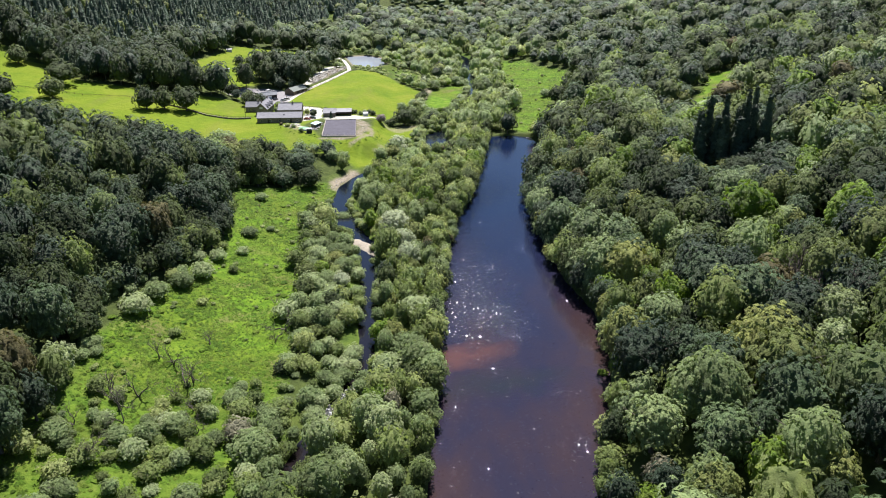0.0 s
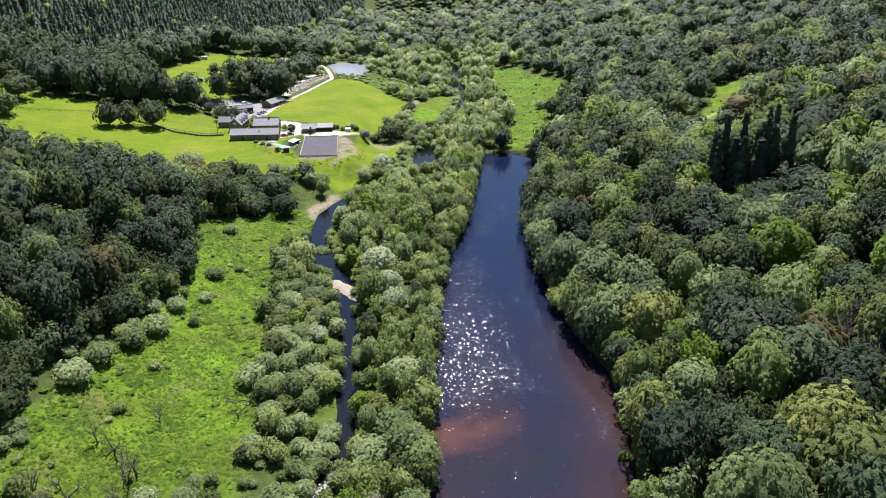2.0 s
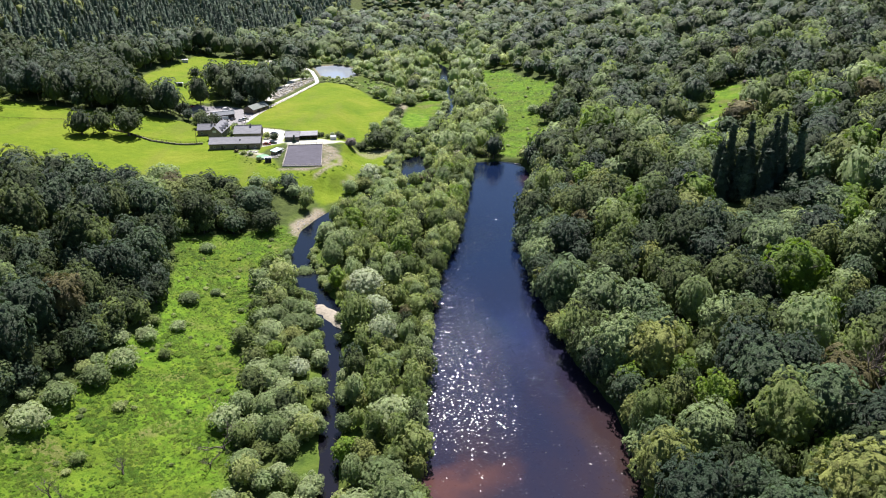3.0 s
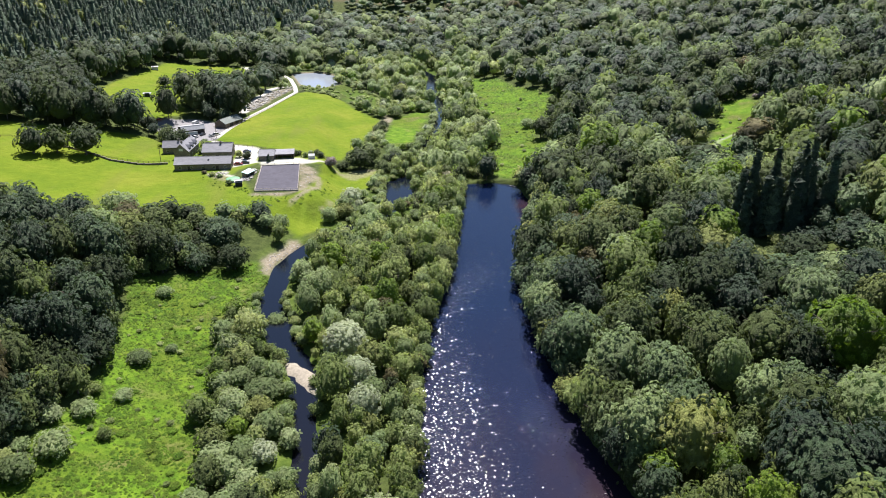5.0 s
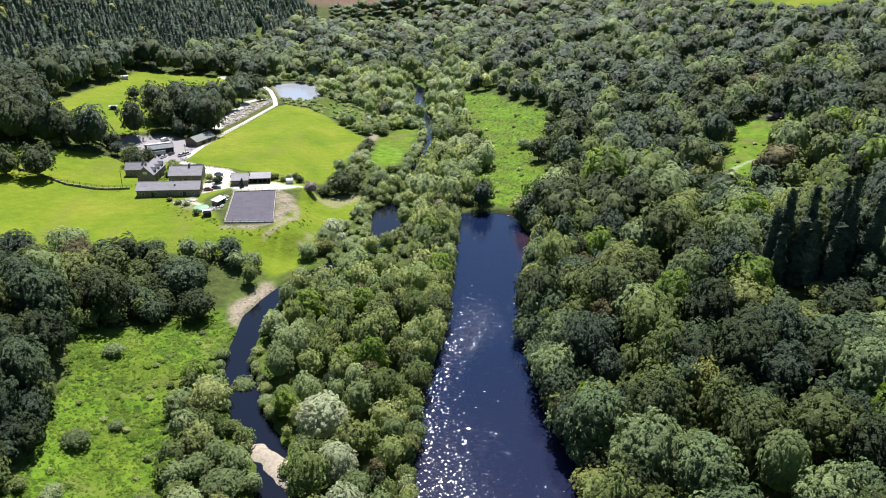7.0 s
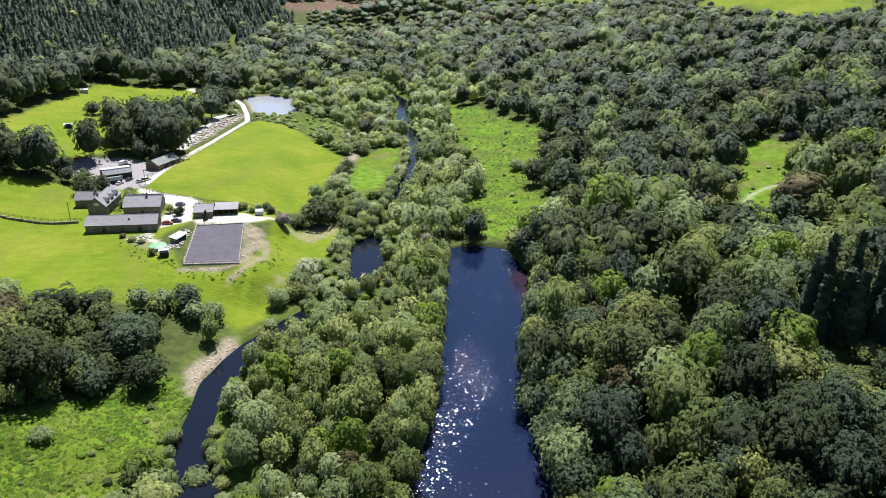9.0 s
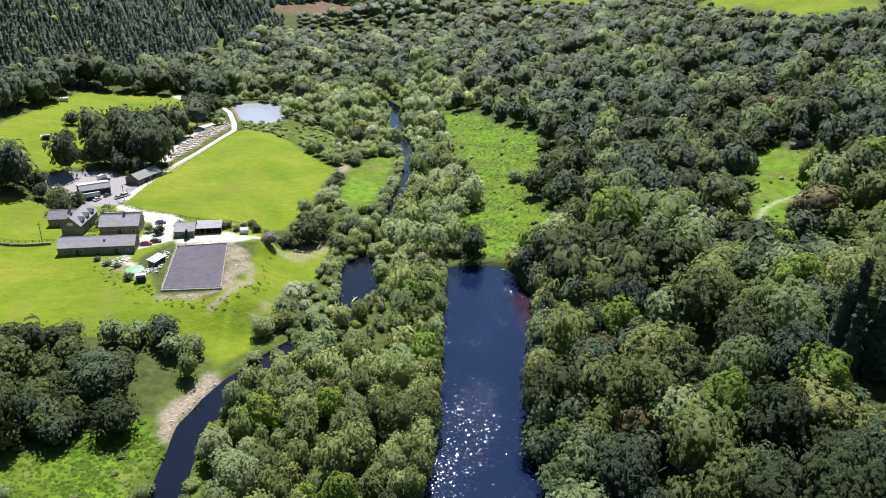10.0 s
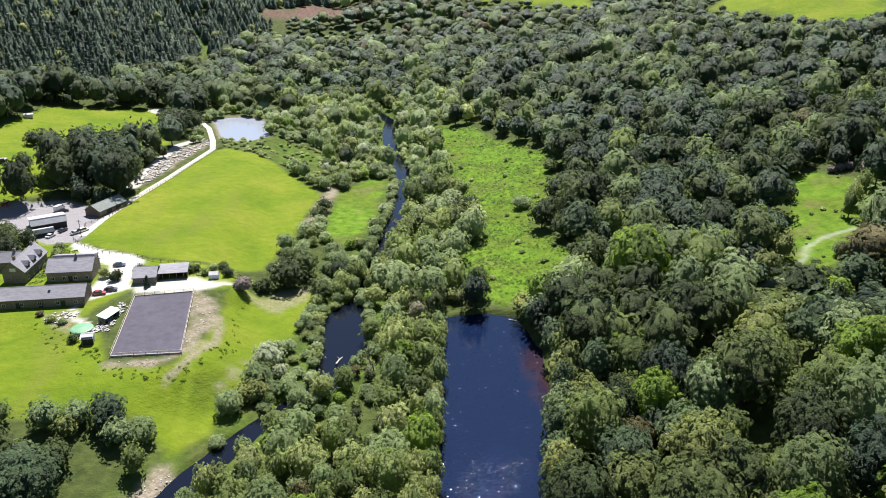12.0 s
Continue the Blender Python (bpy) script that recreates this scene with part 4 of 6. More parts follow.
# single trees and shrubs that stand out: x, y, radius, height, kind, label
NOTABLE = [
    (-196, 471, 8.2, 15.5, "oak", "spreading dark oak in a row on the pasture"), (-187, 477, 7.2, 15, "oak", "spreading dark oak in a row on the pasture"),
    (-174, 480, 9.2, 17, "oak", "broad domed oak in a row on the pasture"), (-251, 464, 9.0, 14, "oak", "lone dark oak on the sloping pasture"),
    (-262, 500, 11.5, 17, "oak", "large lone oak on the sloping pasture"), (-276, 453, 9.5, 14, "oak", "lone broad oak on the pasture"),
    (-309, 535, 8.0, 13, "oak", "field oak above the sunny pasture"), (-34, 491, 7.6, 12.5, "oak", "dense dark tree at the field corner"),
    (-29, 501, 6.6, 11, "oak", "dense dark tree at the field corner"), (-42, 488, 3.2, 5.5, "oak", "dark shrub beside the farm field hedge"),
    (-48, 478, 4.0, 6.4, "blossom", "pink blossoming shrub beside the hedge"), (-27, 560, 4.5, 8, "oak", "dark tree on the field edge"),
    (-25, 572, 4.0, 7.5, "oak", "dark tree on the field edge"), (-187, 657, 5.6, 8.5, "oak", "rounded thorn bush in the north pasture"),
    (-180, 664, 4.8, 7.5, "oak", "rounded thorn bush in the north pasture"), (-174, 612, 5.0, 8.5, "oak", "dark thorn tree in the north pasture"),
    (-162, 588, 4.2, 6, "oak", "thorn bush at the pasture edge"), (-121, 637, 3.2, 6.5, "oak", "small tree beside the rubble heap"),
    (-120, 701, 9.6, 18, "oak", "big dark tree by the pond lane"), (-127, 711, 8.4, 16.5, "oak", "big dark tree by the pond lane"),
    (-114, 715, 7.0, 14, "oak", "dark tree by the pond lane"), (-80, 690, 2.6, 4.5, "willow", "grey willow bush at the pond edge"),
    (70, 213, 6.6, 17.5, "fresh", "bright yellow-green tree in the dark wood"), (80, 263, 6.6, 19, "willow", "pale grey-green tree among darker crowns"),
    (-25, 297, 7.8, 12.5, "silver", "big silvery willow leaning over the river"), (-20, 279, 6.2, 11, "silver", "big silvery willow beside the river"),
    (-25, 249, 4.4, 9.5, "sycamore", "dense green tree on the riverbank"), (-14, 246, 4.6, 8.5, "sycamore", "dark green tree between river and lake"),
    (-8, 252, 4.6, 8.0, "alder", "rounded green tree on the lake shore"), (-12, 223, 7.2, 8.5, "willow", "big rounded willow between river and lake"),
    (-22.5, 208, 4.4, 7.5, "fresh", "bright green tree on the riverbank"), (-13, 198, 6.8, 8.5, "willow", "big rounded willow between river and lake"),
    (-18, 187, 6.4, 7.5, "willow", "broad pale willow beside the river"), (-17, 264, 5.6, 11.5, "silver", "upright silvery willow beside the river"),
    (-33, 341, 6.0, 9.5, "alder", "rounded green tree between river and lake"), (-41, 343, 5.2, 7.5, "willow", "pale willow bush over the river"),
    (-50.5, 322, 4.2, 4.8, "willow", "olive willow bush at the river's edge"), (-9, 298, 4.6, 9.5, "alder", "thin-crowned tree between river and lake"),
    (80.6, 134, 9.2, 20, "willow", "big pale weeping tree in the dark wood"), (109, 186, 8.8, 19, "palest", "pale-leaved sycamore in full sun"),
    (103, 175, 6.4, 16, "palest", "pale-leaved sycamore in full sun"), (109, 160, 6.6, 14, "fresh", "bright yellow-green tree in the wood"),
    (50.5, 150, 8.4, 18, "sycamore", "broad dark sycamore near the lake"), (65, 142, 8.6, 18, "sycamore", "broad dark sycamore near the lake"),
    (67, 181, 8.0, 17, "sycamore", "broad dark sycamore in the wood"), (64, 203, 8.2, 17, "sycamore", "broad dark sycamore in the wood"),
    (100.5, 212, 9.0, 17, "russet", "thin-crowned brownish tree with bare limbs"), (83, 186, 5.6, 12, "alder", "olive-green tree among darker crowns"),
    (45.5, 190, 2.0, 3.4, "fresh", "bright bush at the water's edge"), (45, 175, 3.0, 4.6, "alder", "pale green bush at the water's edge"),
    (41.5, 160, 4.2, 5.6, "alder", "olive-green bush at the water's edge"), (39.5, 146, 4.6, 6.2, "alder", "olive-green bush at the water's edge"),
    (40, 137, 3.6, 5.4, "willow", "grey-green bush at the water's edge"), (49.5, 138, 4.2, 8.5, "seed", "greyish thin-leaved tree near the lake"),
    (45, 128, 4.6, 9, "fresh", "bright green tree near the lake"), (204.7, 580, 8.5, 14, "russet", "large brownish tree on the hillside"),
    (126, 504, 5.2, 11, "sycamore", "dark rounded tree beside the glade"), (142.5, 489, 6.2, 11, "fresh", "bright green tree beside the glade"),
    (-109, 175, 5.6, 11, "palest", "pale green tree at the wood's edge"), (-48.5, 149, 7.0, 8.0, "willow", "broad grey-green willow beside the river"),
    (-31, 140, 5.2, 7.0, "alder", "green bush beside the river"), (-28, 155, 5.4, 7.5, "alder", "green bush beside the river"), (-38.5, 172, 4.6, 6.0, "willow", "grey-green willow beside the rapids"),
    (-17, 417, 4.2, 8.5, "alder", "green tree at the foot of the river pool"), (-23, 412, 3.8, 7.5, "willow", "pale willow at the foot of the river pool"),
    (-11, 421, 4.0, 8.0, "alder", "green tree at the foot of the river pool"), (-6, 478, 3.6, 7.5, "willow", "pale willow at the head of the river pool"), (-15, 482, 3.6, 7.0, "alder", "green tree at the head of the river pool"),
    (137, 426, 3.4, 11, "oak", "dark upright clipped tree below the glade"), (207, 488, 8.0, 15, "fresh", "big yellow-green tree beside the glade"),
    (162, 435, 8.0, 12, "alder", "broad domed tree below the glade"), (134.6, 459, 3.2, 6.5, "willow", "round grey-green bush in the glade"),
    (-88.6, 143.5, 5.0, 5.5, "alder", "thin-leaved dark-stemmed tree in the scrub"),
    (-46, 276, 6.4, 5.6, "willow", "rounded grey-green willow bush by the meadow"), (-48, 221, 3.3, 5.0, "willow", "pale rounded willow bush by the meadow"),
    (-60, 295, 4.8, 10, "palest", "pale green tree on the meadow edge"), (-56.5, 308, 6.0, 10.5, "alder", "green tree on the meadow edge"),
    (-45, 233, 3.4, 5.5, "willow", "rounded willow bush by the river"),
    (-61, 265, 5.2, 7.5, "alder", "small spreading tree alone in the meadow"), (-56, 223, 5.0, 6.5, "willow", "open spreading willow in the meadow"),
    (-47, 205, 4.6, 6.0, "willow", "rounded willow bush by the river"), 
    (-96, 238, 5.0, 6.0, "willow", "pale willow bush on the meadow edge"), (-92, 248, 5.2, 6.2, "willow", "pale willow bush on the meadow edge"),
    (-101, 227, 5.2, 6.0, "willow", "pale willow bush on the meadow edge"), (-103, 215, 5.6, 6.8, "willow", "pale willow bush on the meadow edge"),
    (-88, 206, 2.6, 2.8, "alder", "low green bush in the meadow"),
    (-83, 256, 2.5, 3.0, "alder", "low green bush in the meadow"), (-84, 273, 3.0, 3.4, "willow", "low pale willow bush in the meadow"),
    (-92, 274, 2.6, 3.2, "alder", "low green bush in the meadow"), (-86, 292, 4.4, 4.0, "willow", "low pale willow bush in the meadow"),
    (-91, 264, 4.0, 4.6, "willow", "low pale willow bush in the meadow"), (-79, 300, 2.4, 2.4, "willow", "low pale willow bush in the meadow"),
    (-86, 228, 2.5, 2.8, "alder", "low green bush in the meadow"), (-91, 334, 3.6, 3.8, "willow", "low pale willow bush in the meadow"),
    (-73, 361, 6.8, 11.5, "oak", "rounded dark tree at the head of the meadow"), 
    (-43, 398, 2.6, 3.2, "willow", "small willow bush on the riverbank"), (-60, 386, 3.6, 9.0, "alder", "slender tree above the sand bank"),
    (-58, 311, 4.4, 7.0, "willow", "grey willow beside the river"),
    (-54, 155, 4.6, 7.0, "seed", "greyish-pink willow shrub in seed"),
    (176, 486, 3.4, 12, "alder", "slender tree in the glade"), (182, 494, 3.6, 12, "alder", "slender tree in the glade"), (189, 500, 3.6, 12, "alder", "slender tree in the glade"),
    (158, 460, 3.2, 6, "willow", "grey-green bush in the glade"), (166, 512, 3.6, 7, "oak", "dark bush in the glade"),
    (43, 566, 5.5, 9, "oak", "dense dark tree beside the east meadow"), (35, 575, 6.0, 10, "willow", "broad pale willow beside the east meadow"),
    (66, 560, 5.0, 6.5, "willow", "spreading willow bush in the east meadow"), (88, 600, 5.0, 7, "alder", "alder bush beside the east meadow"),
    (-92, 440, 1.9, 3.0, "oak", "round dark bush beside the white shed"), (-92, 484, 2.2, 4.2, "oak", "clipped dark bush in the yard"),
    (-97, 486, 2.4, 4.5, "alder", "shrub against the house wall"), (-120, 505, 3.0, 4.5, "alder", "garden shrub between the houses"),
    (-119, 494, 2.4, 3.6, "willow", "pale garden shrub between the houses"), (-85, 487, 2.6, 5, "oak", "dark shrub by the stable"),
    (-80, 477, 1.4, 4.5, "fir", "dark clipped conifer by the stable"), (-137, 505, 5.5, 10, "oak", "dark tree behind the cottage"),
    (-142, 514, 6.0, 11, "oak", "dark tree behind the cottage"), (-135, 515, 4.5, 9, "oak", "dark tree behind the cottage"),
    (-146, 524, 5.0, 9.5, "oak", "dark tree behind the cottage"), (-62, 486, 1.8, 3.0, "alder", "garden shrub in the hedge"),
    (-54, 485, 2.2, 3.4, "oak", "garden shrub in the hedge"),
    (-124, 489, 2.2, 3.4, "alder", "garden shrub by the farmhouse"), (-116, 498, 1.8, 2.6, "fresh", "bright garden shrub between the houses"), (-122, 512, 2.6, 4.0, "willow", "pale garden shrub between the houses"),
    (-124, 470, 2.0, 2.8, "alder", "shrub at the barn's foot"), (-108, 457, 1.7, 2.0, "russet", "low brownish shrub at the barn's foot"), (-103, 453, 2.0, 2.4, "alder", "low shrub at the barn's foot"),
    (-99, 451, 1.6, 2.0, "willow", "low pale shrub at the barn's foot"), (-93, 483, 2.5, 3.8, "oak", "clipped round dark tree in the yard"), (-57, 492, 2.4, 3.6, "oak", "dark shrub in the garden hedge"),
    (-68, 489, 2.2, 3.4, "alder", "green shrub in the garden hedge"), (-60, 490, 1.8, 3.0, "willow", "pale shrub in the garden hedge"), (-44, 486, 2.6, 4.2, "oak", "dark shrub beside the blossoming shrub"), (-66, 490, 1.8, 2.6, "oak", "garden shrub in the hedge"),
]
rng_fir = np.random.default_rng(5)
for k in range(15):
    NOTABLE.append((117 + 2.1 * k + rng_fir.uniform(-1.5, 1.5), 346 + rng_fir.uniform(0, 15), rng_fir.uniform(3.6, 5.0), rng_fir.uniform(23, 33), "fir", "tall dark conifer above the broadleaf wood"))
for k in range(11):
    NOTABLE.append((194 + 3.4 * k, 524 + rng_fir.uniform(-1, 9), rng_fir.uniform(2.2, 3.2), rng_fir.uniform(3, 4.5), "blossom", "mauve flowering rhododendron beside the glade"))
CLEARED = [(t[0], t[1], 0.7 * t[2]) for t in NOTABLE]


def lattice(rng, step, top):
    """A loose lattice of places over the land in view."""
    X, Y = np.meshgrid(np.arange(-980, 1000, step), np.arange(-70, top, step * 0.87))
    X[1::2] += step / 2
    x, y = X.ravel(), Y.ravel()
    x, y = x + rng.uniform(-0.4, 0.4, len(x)) * step, y + rng.uniform(-0.4, 0.4, len(y)) * step
    keep = in_view(x, y) & ((x > fir_edge(y) - 300) | (y < 500))
    return x[keep], y[keep]


def scatter():
    """All woodland trees as (x, y, radius, height, palette, tint, turn, wood)."""
    rng = np.random.default_rng(11)
    found = []
    for name, (step, radius, tall, mix, big_step, big_radius, big_tall) in WOODS.items():
        top = 780 if name == "strip" else 500 if name in ("east", "west", "fringe", "carr", "scrub") else 820 if name in ("valley", "belt") else 1420
        names, shares = [m[0] for m in mix], np.cumsum([m[1] for m in mix])
        taken = None
        for span, (r0, r1), (h0, h1) in ((big_step, big_radius, big_tall), (step, radius, tall)):
            if not span:
                continue
            x, y = lattice(rng, span, top)
            far = ss(650, 1100, y)
            drop = np.where(y > 480, 0.4, np.where((y > 368) & (y < 414) & (x < np.interp(y, RIVER_Y, RIVER_X)), 0.75, 0.0)) if name == "strip" else 0.25 if name == "fringe" else (0.1 if name == "belt" else 0.28) if span == big_step else 0.5 if name == "scrub" else 0.4 * far
            keep = (rng.random(len(x)) > drop) & (zone(x, y) == name) & free_land(x, y, 1.6, 0.4 * r0) & ((to_line(RIVER, x, y) > 3.4) | (y < 196) | (y > 402))
            x, y, far = x[keep], y[keep], far[keep]
            if taken is not None:
                # young trees fill the gaps between the giants
                keep = np.ones(len(x), bool)
                for gx, gy, gr in taken:
                    keep &= (x - gx) ** 2 + (y - gy) ** 2 > (0.82 * gr + 1.2) ** 2
                x, y, far = x[keep], y[keep], far[keep]
            size = np.clip(0.5 + 0.25 * rng.normal(size=len(x)) + 0.25 * wave(x, y, 17.0, 5.0), 0, 1)
            r = (r0 + (r1 - r0) * size) * (1.06 + 0.3 * far)
            h = h0 + (h1 - h0) * np.clip(size + rng.normal(0, 0.15, len(x)), 0, 1)
            h = h * (1 - 0.34 * (ss(335, 375, y) if name == "west" else 0))
            near = ss(1030, 1060, y) * ss(1115, 1105, y) * ss(110, 60, np.abs(x + 50))
            h, r = h * (1 - 0.5 * near), r * (1 - 0.35 * near)
            for poly in (HILL_FIELD_A, HILL_FIELD_B):
                near = ss(70, 15, to_polygon(poly, x, y))
                h, r = h * (1 - 0.5 * near), r * (1 - 0.35 * near)
            open_pool = ss(3, -4, np.abs(x + 14) - 15) * ss(3, -4, np.abs(y - 424) - 26)
            h, r = h * (1 - 0.62 * open_pool), r * (1 - 0.4 * open_pool)
            h = h * (1 - 0.45 * ss(38, 10, np.hypot(x - 138, (y - 430) * 0.9)))
            h = h * (1 - 0.45 * ss(32, 12, np.hypot((x - 130) * 0.8, y - 326)))
            for px, py, pr in CLEARED:
                gap = np.hypot(x - px, y - py) > pr + 0.45 * r
                x, y, r, h, far = x[gap], y[gap], r[gap], h[gap], far[gap]
            # kinds and tints run in drifts
            drift = np.clip(0.5 + 0.42 * wave(x, y, 9.0, 8.0) + rng.normal(0, 0.28, len(x)), 0, 0.999) if len(names) > 2 else rng.random(len(x))
            drift = np.argsort(np.argsort(drift)) / max(1, len(drift))
            pick = np.minimum(np.searchsorted(shares, drift * shares[-1]), len(names) - 1)
            tint = np.clip(0.46 + 0.3 * rng.normal(size=len(x)) + 0.22 * wave(x, y, 13.0, 2.0), 0, 1)
            if name in ("hill", "west", "belt"):
                tint = np.clip(0.42 + 0.36 * rng.normal(size=len(x)) + 0.3 * wave(x, y, 21.0, 2.0), 0, 1) * (0.55 - 0.2 * ss(40, 100, x) if name == "hill" else 0.36 + 0.4 * ss(350, 376, y) if name == "west" else 0.2)
            elif name == "east":
                tint = np.clip(tint - 0.13, 0, 1)
            turn = rng.uniform(0, 6.283, len(x))
            if span == big_step:
                taken = list(zip(x, y, r))
            for i in range(len(x)):
                found.append((x[i], y[i], r[i], h[i], names[pick[i]], tint[i], turn[i], name))
    # rows that lean out over the lake
    for side, line in (("carr", LAKE[1:9]), ("east", LAKE[10:23])):
        for (ax, ay), (bx, by) in zip(line, line[1:]):
            length = math.hypot(bx - ax, by - ay)
            for i in range(max(1, round(length / 5.0))):
                f = (i + rng.uniform(0.0, 1.0)) / max(1, round(length / 5.0))
                ox, oy = (by - ay) / length, -(bx - ax) / length
                out = (1.0 if side == "carr" else 0.3) + rng.uniform(0, 2.2)
                x, y = ax + (bx - ax) * f - ox * out, ay + (by - ay) * f - oy * out
                if side == "carr":
                    r, h, kind = rng.uniform(2.4, 3.6), rng.uniform(5, 9.5), rng.choice(["alder", "willow", "oak"], p=[0.6, 0.25, 0.15])
                elif y < 195:
                    r, h, kind = rng.uniform(2.2, 3.6), rng.uniform(4, 7), rng.choice(["alder", "fresh", "willow"], p=[0.55, 0.25, 0.2])
                else:
                    r, h, kind = rng.uniform(3.2, 6.6), rng.uniform(6, 15), rng.choice(["sycamore", "oak", "alder"], p=[0.6, 0.3, 0.1])
                found.append((x, y, r, h, str(kind), float(rng.random()), float(rng.uniform(0, 6.28)), side))
    # the wood's edge along the wet meadow
    edge = [(-109, 190), (-115, 206), (-114, 222), (-107, 243), (-101, 258), (-98, 272), (-96.5, 290), (-99, 306), (-105, 324), (-107, 340), (-96, 351), (-84, 361)]
    for a, b in zip(edge, edge[1:]):
        count = max(1, round(math.hypot(b[0] - a[0], b[1] - a[1]) / 5.5))
        for i in range(count):
            f = (i + rng.uniform(0.2, 0.8)) / count
            for back in (0.0, 5.5):
                x, y = a[0] + (b[0] - a[0]) * f - back + rng.uniform(-1.5, 1.0), a[1] + (b[1] - a[1]) * f + 0.4 * back
                found.append((x, y, rng.uniform(3.6, 5.6), rng.uniform(7, 12) + 0.4 * back, str(rng.choice(["oak", "alder", "sycamore"], p=[0.6, 0.2, 0.2])), float(0.25 * rng.random()), float(rng.uniform(0, 6.28)), "west"))
    # bushes that hide the narrow reaches of the river
    for a, b in zip(RIVER[1:28], RIVER[2:28]):
        length = math.hypot(b[0] - a[0], b[1] - a[1])
        ox, oy = (b[1] - a[1]) / length, -(b[0] - a[0]) / length
        count = max(1, round(length / 4.2))
        for i in range(count):
            for side in (-1, 1):
                f = (i + rng.uniform(0.1, 0.9)) / count
                wide = (a[2] + (b[2] - a[2]) * f) / 2 + rng.uniform(0.4, 1.8)
                x, y = a[0] + (b[0] - a[0]) * f + side * ox * wide, a[1] + (b[1] - a[1]) * f + side * oy * wide
                low = 400 < y < 480 or y > 525 or y < 395
                if to_polygon(SANDBANK, x, y) < 2 or (295 < y < 365 and rng.random() < 0.3) or (196 < y < 295 and rng.random() < (0.75 if side == 1 else 0.35)) or (340 <= y < 408 and (side == -1 or rng.random() < 0.75)):
                    continue
                found.append((x, y, rng.uniform(2.0, 3.4) if y < 295 else rng.uniform(1.3, 2.6) if y < 395 else rng.uniform(2.0, 3.0), rng.uniform(3.0, 6.0) if y < 295 else rng.uniform(1.8, 4.5) if low else rng.uniform(5, 9), str(rng.choice(["willow", "alder"])), float(rng.random()), float(rng.uniform(0, 6.28)), "strip"))
    return found


def joined_canopy(name, trees, kind, level, label):
    """Many crowns in one mesh, a tint for each tree."""
    sets = crowns(kind, level)
    rng = np.random.default_rng(len(trees))
    verts, quads, tints, norms, slots, n = [], [], [], [], [], 0
    for x, y, r, h, _, tint, turn, _ in trees:
        v, q, m, k = sets[rng.integers(len(sets))]
        c, s = math.cos(turn), math.sin(turn)
        if kind == "fir":
            half, z = h * 0.47, h * 0.53
        else:
            half = h * 0.54
            z = h - half * 0.95
        p = np.empty_like(v)
        p[:, 0], p[:, 1], p[:, 2] = (v[:, 0] * c - v[:, 1] * s) * r + x, (v[:, 0] * s + v[:, 1] * c) * r + y, v[:, 2] * half + z
        p[:, 2] += GROUND_AT[x, y]
        m = m / np.array([r, r, half])
        norms.append(np.stack([m[:, 0] * c - m[:, 1] * s, m[:, 0] * s + m[:, 1] * c, m[:, 2]], 1))
        verts.append(p)
        slots.append(k)
        quads.append(q + n)
        tints.append(np.full(len(v), tint))
        n += len(v)
    me = sheet(name, np.concatenate(verts), np.concatenate(quads), LEAF_JOINED[kind], attrs={"tint": np.concatenate(tints)}, normals=unit(np.concatenate(norms)), slots=np.concatenate(slots))
    return tagged(new(name, me), label, "woodland", kind="stuff")


def part_of(thing, name, verts, quads, material, label="", smooth=False, normals=None, slots=None):
    ob = new(name, sheet(name, verts, quads, material, smooth, normals=normals, slots=slots))
    ob.parent = thing
    return tagged(ob, label)


STANDARD_R, STANDARD_H = 6.0, 18.0
MODELS = {}
LABELS = {
    "oak": ("broadleaf_tree", "mature broadleaf tree with a domed dark green crown"),
    "sycamore": ("sycamore_tree", "tall sycamore with a lobed glossy green crown"),
    "willow": ("willow_tree", "grey-green willow with a rounded feathery crown"),
    "alder": ("alder_tree", "slender alder with a loose olive-green crown"),
    "palest": ("sycamore_tree", "pale green sycamore with a lobed crown"),
    "silver": ("willow_tree", "silvery willow with a soft rounded crown"),
    "fresh": ("broadleaf_tree", "broadleaf tree with a bright yellow-green crown"),
    "russet": ("broadleaf_tree", "broadleaf tree with a thin russet-brown crown"),
    "blossom": ("flowering_shrub", "rounded shrub covered in pale pink blossom"),
    "seed": ("willow_tree", "greyish willow shrub covered in seed fluff"),
    "fir": ("fir_tree", "tall dark green conifer with drooping boughs"),
}


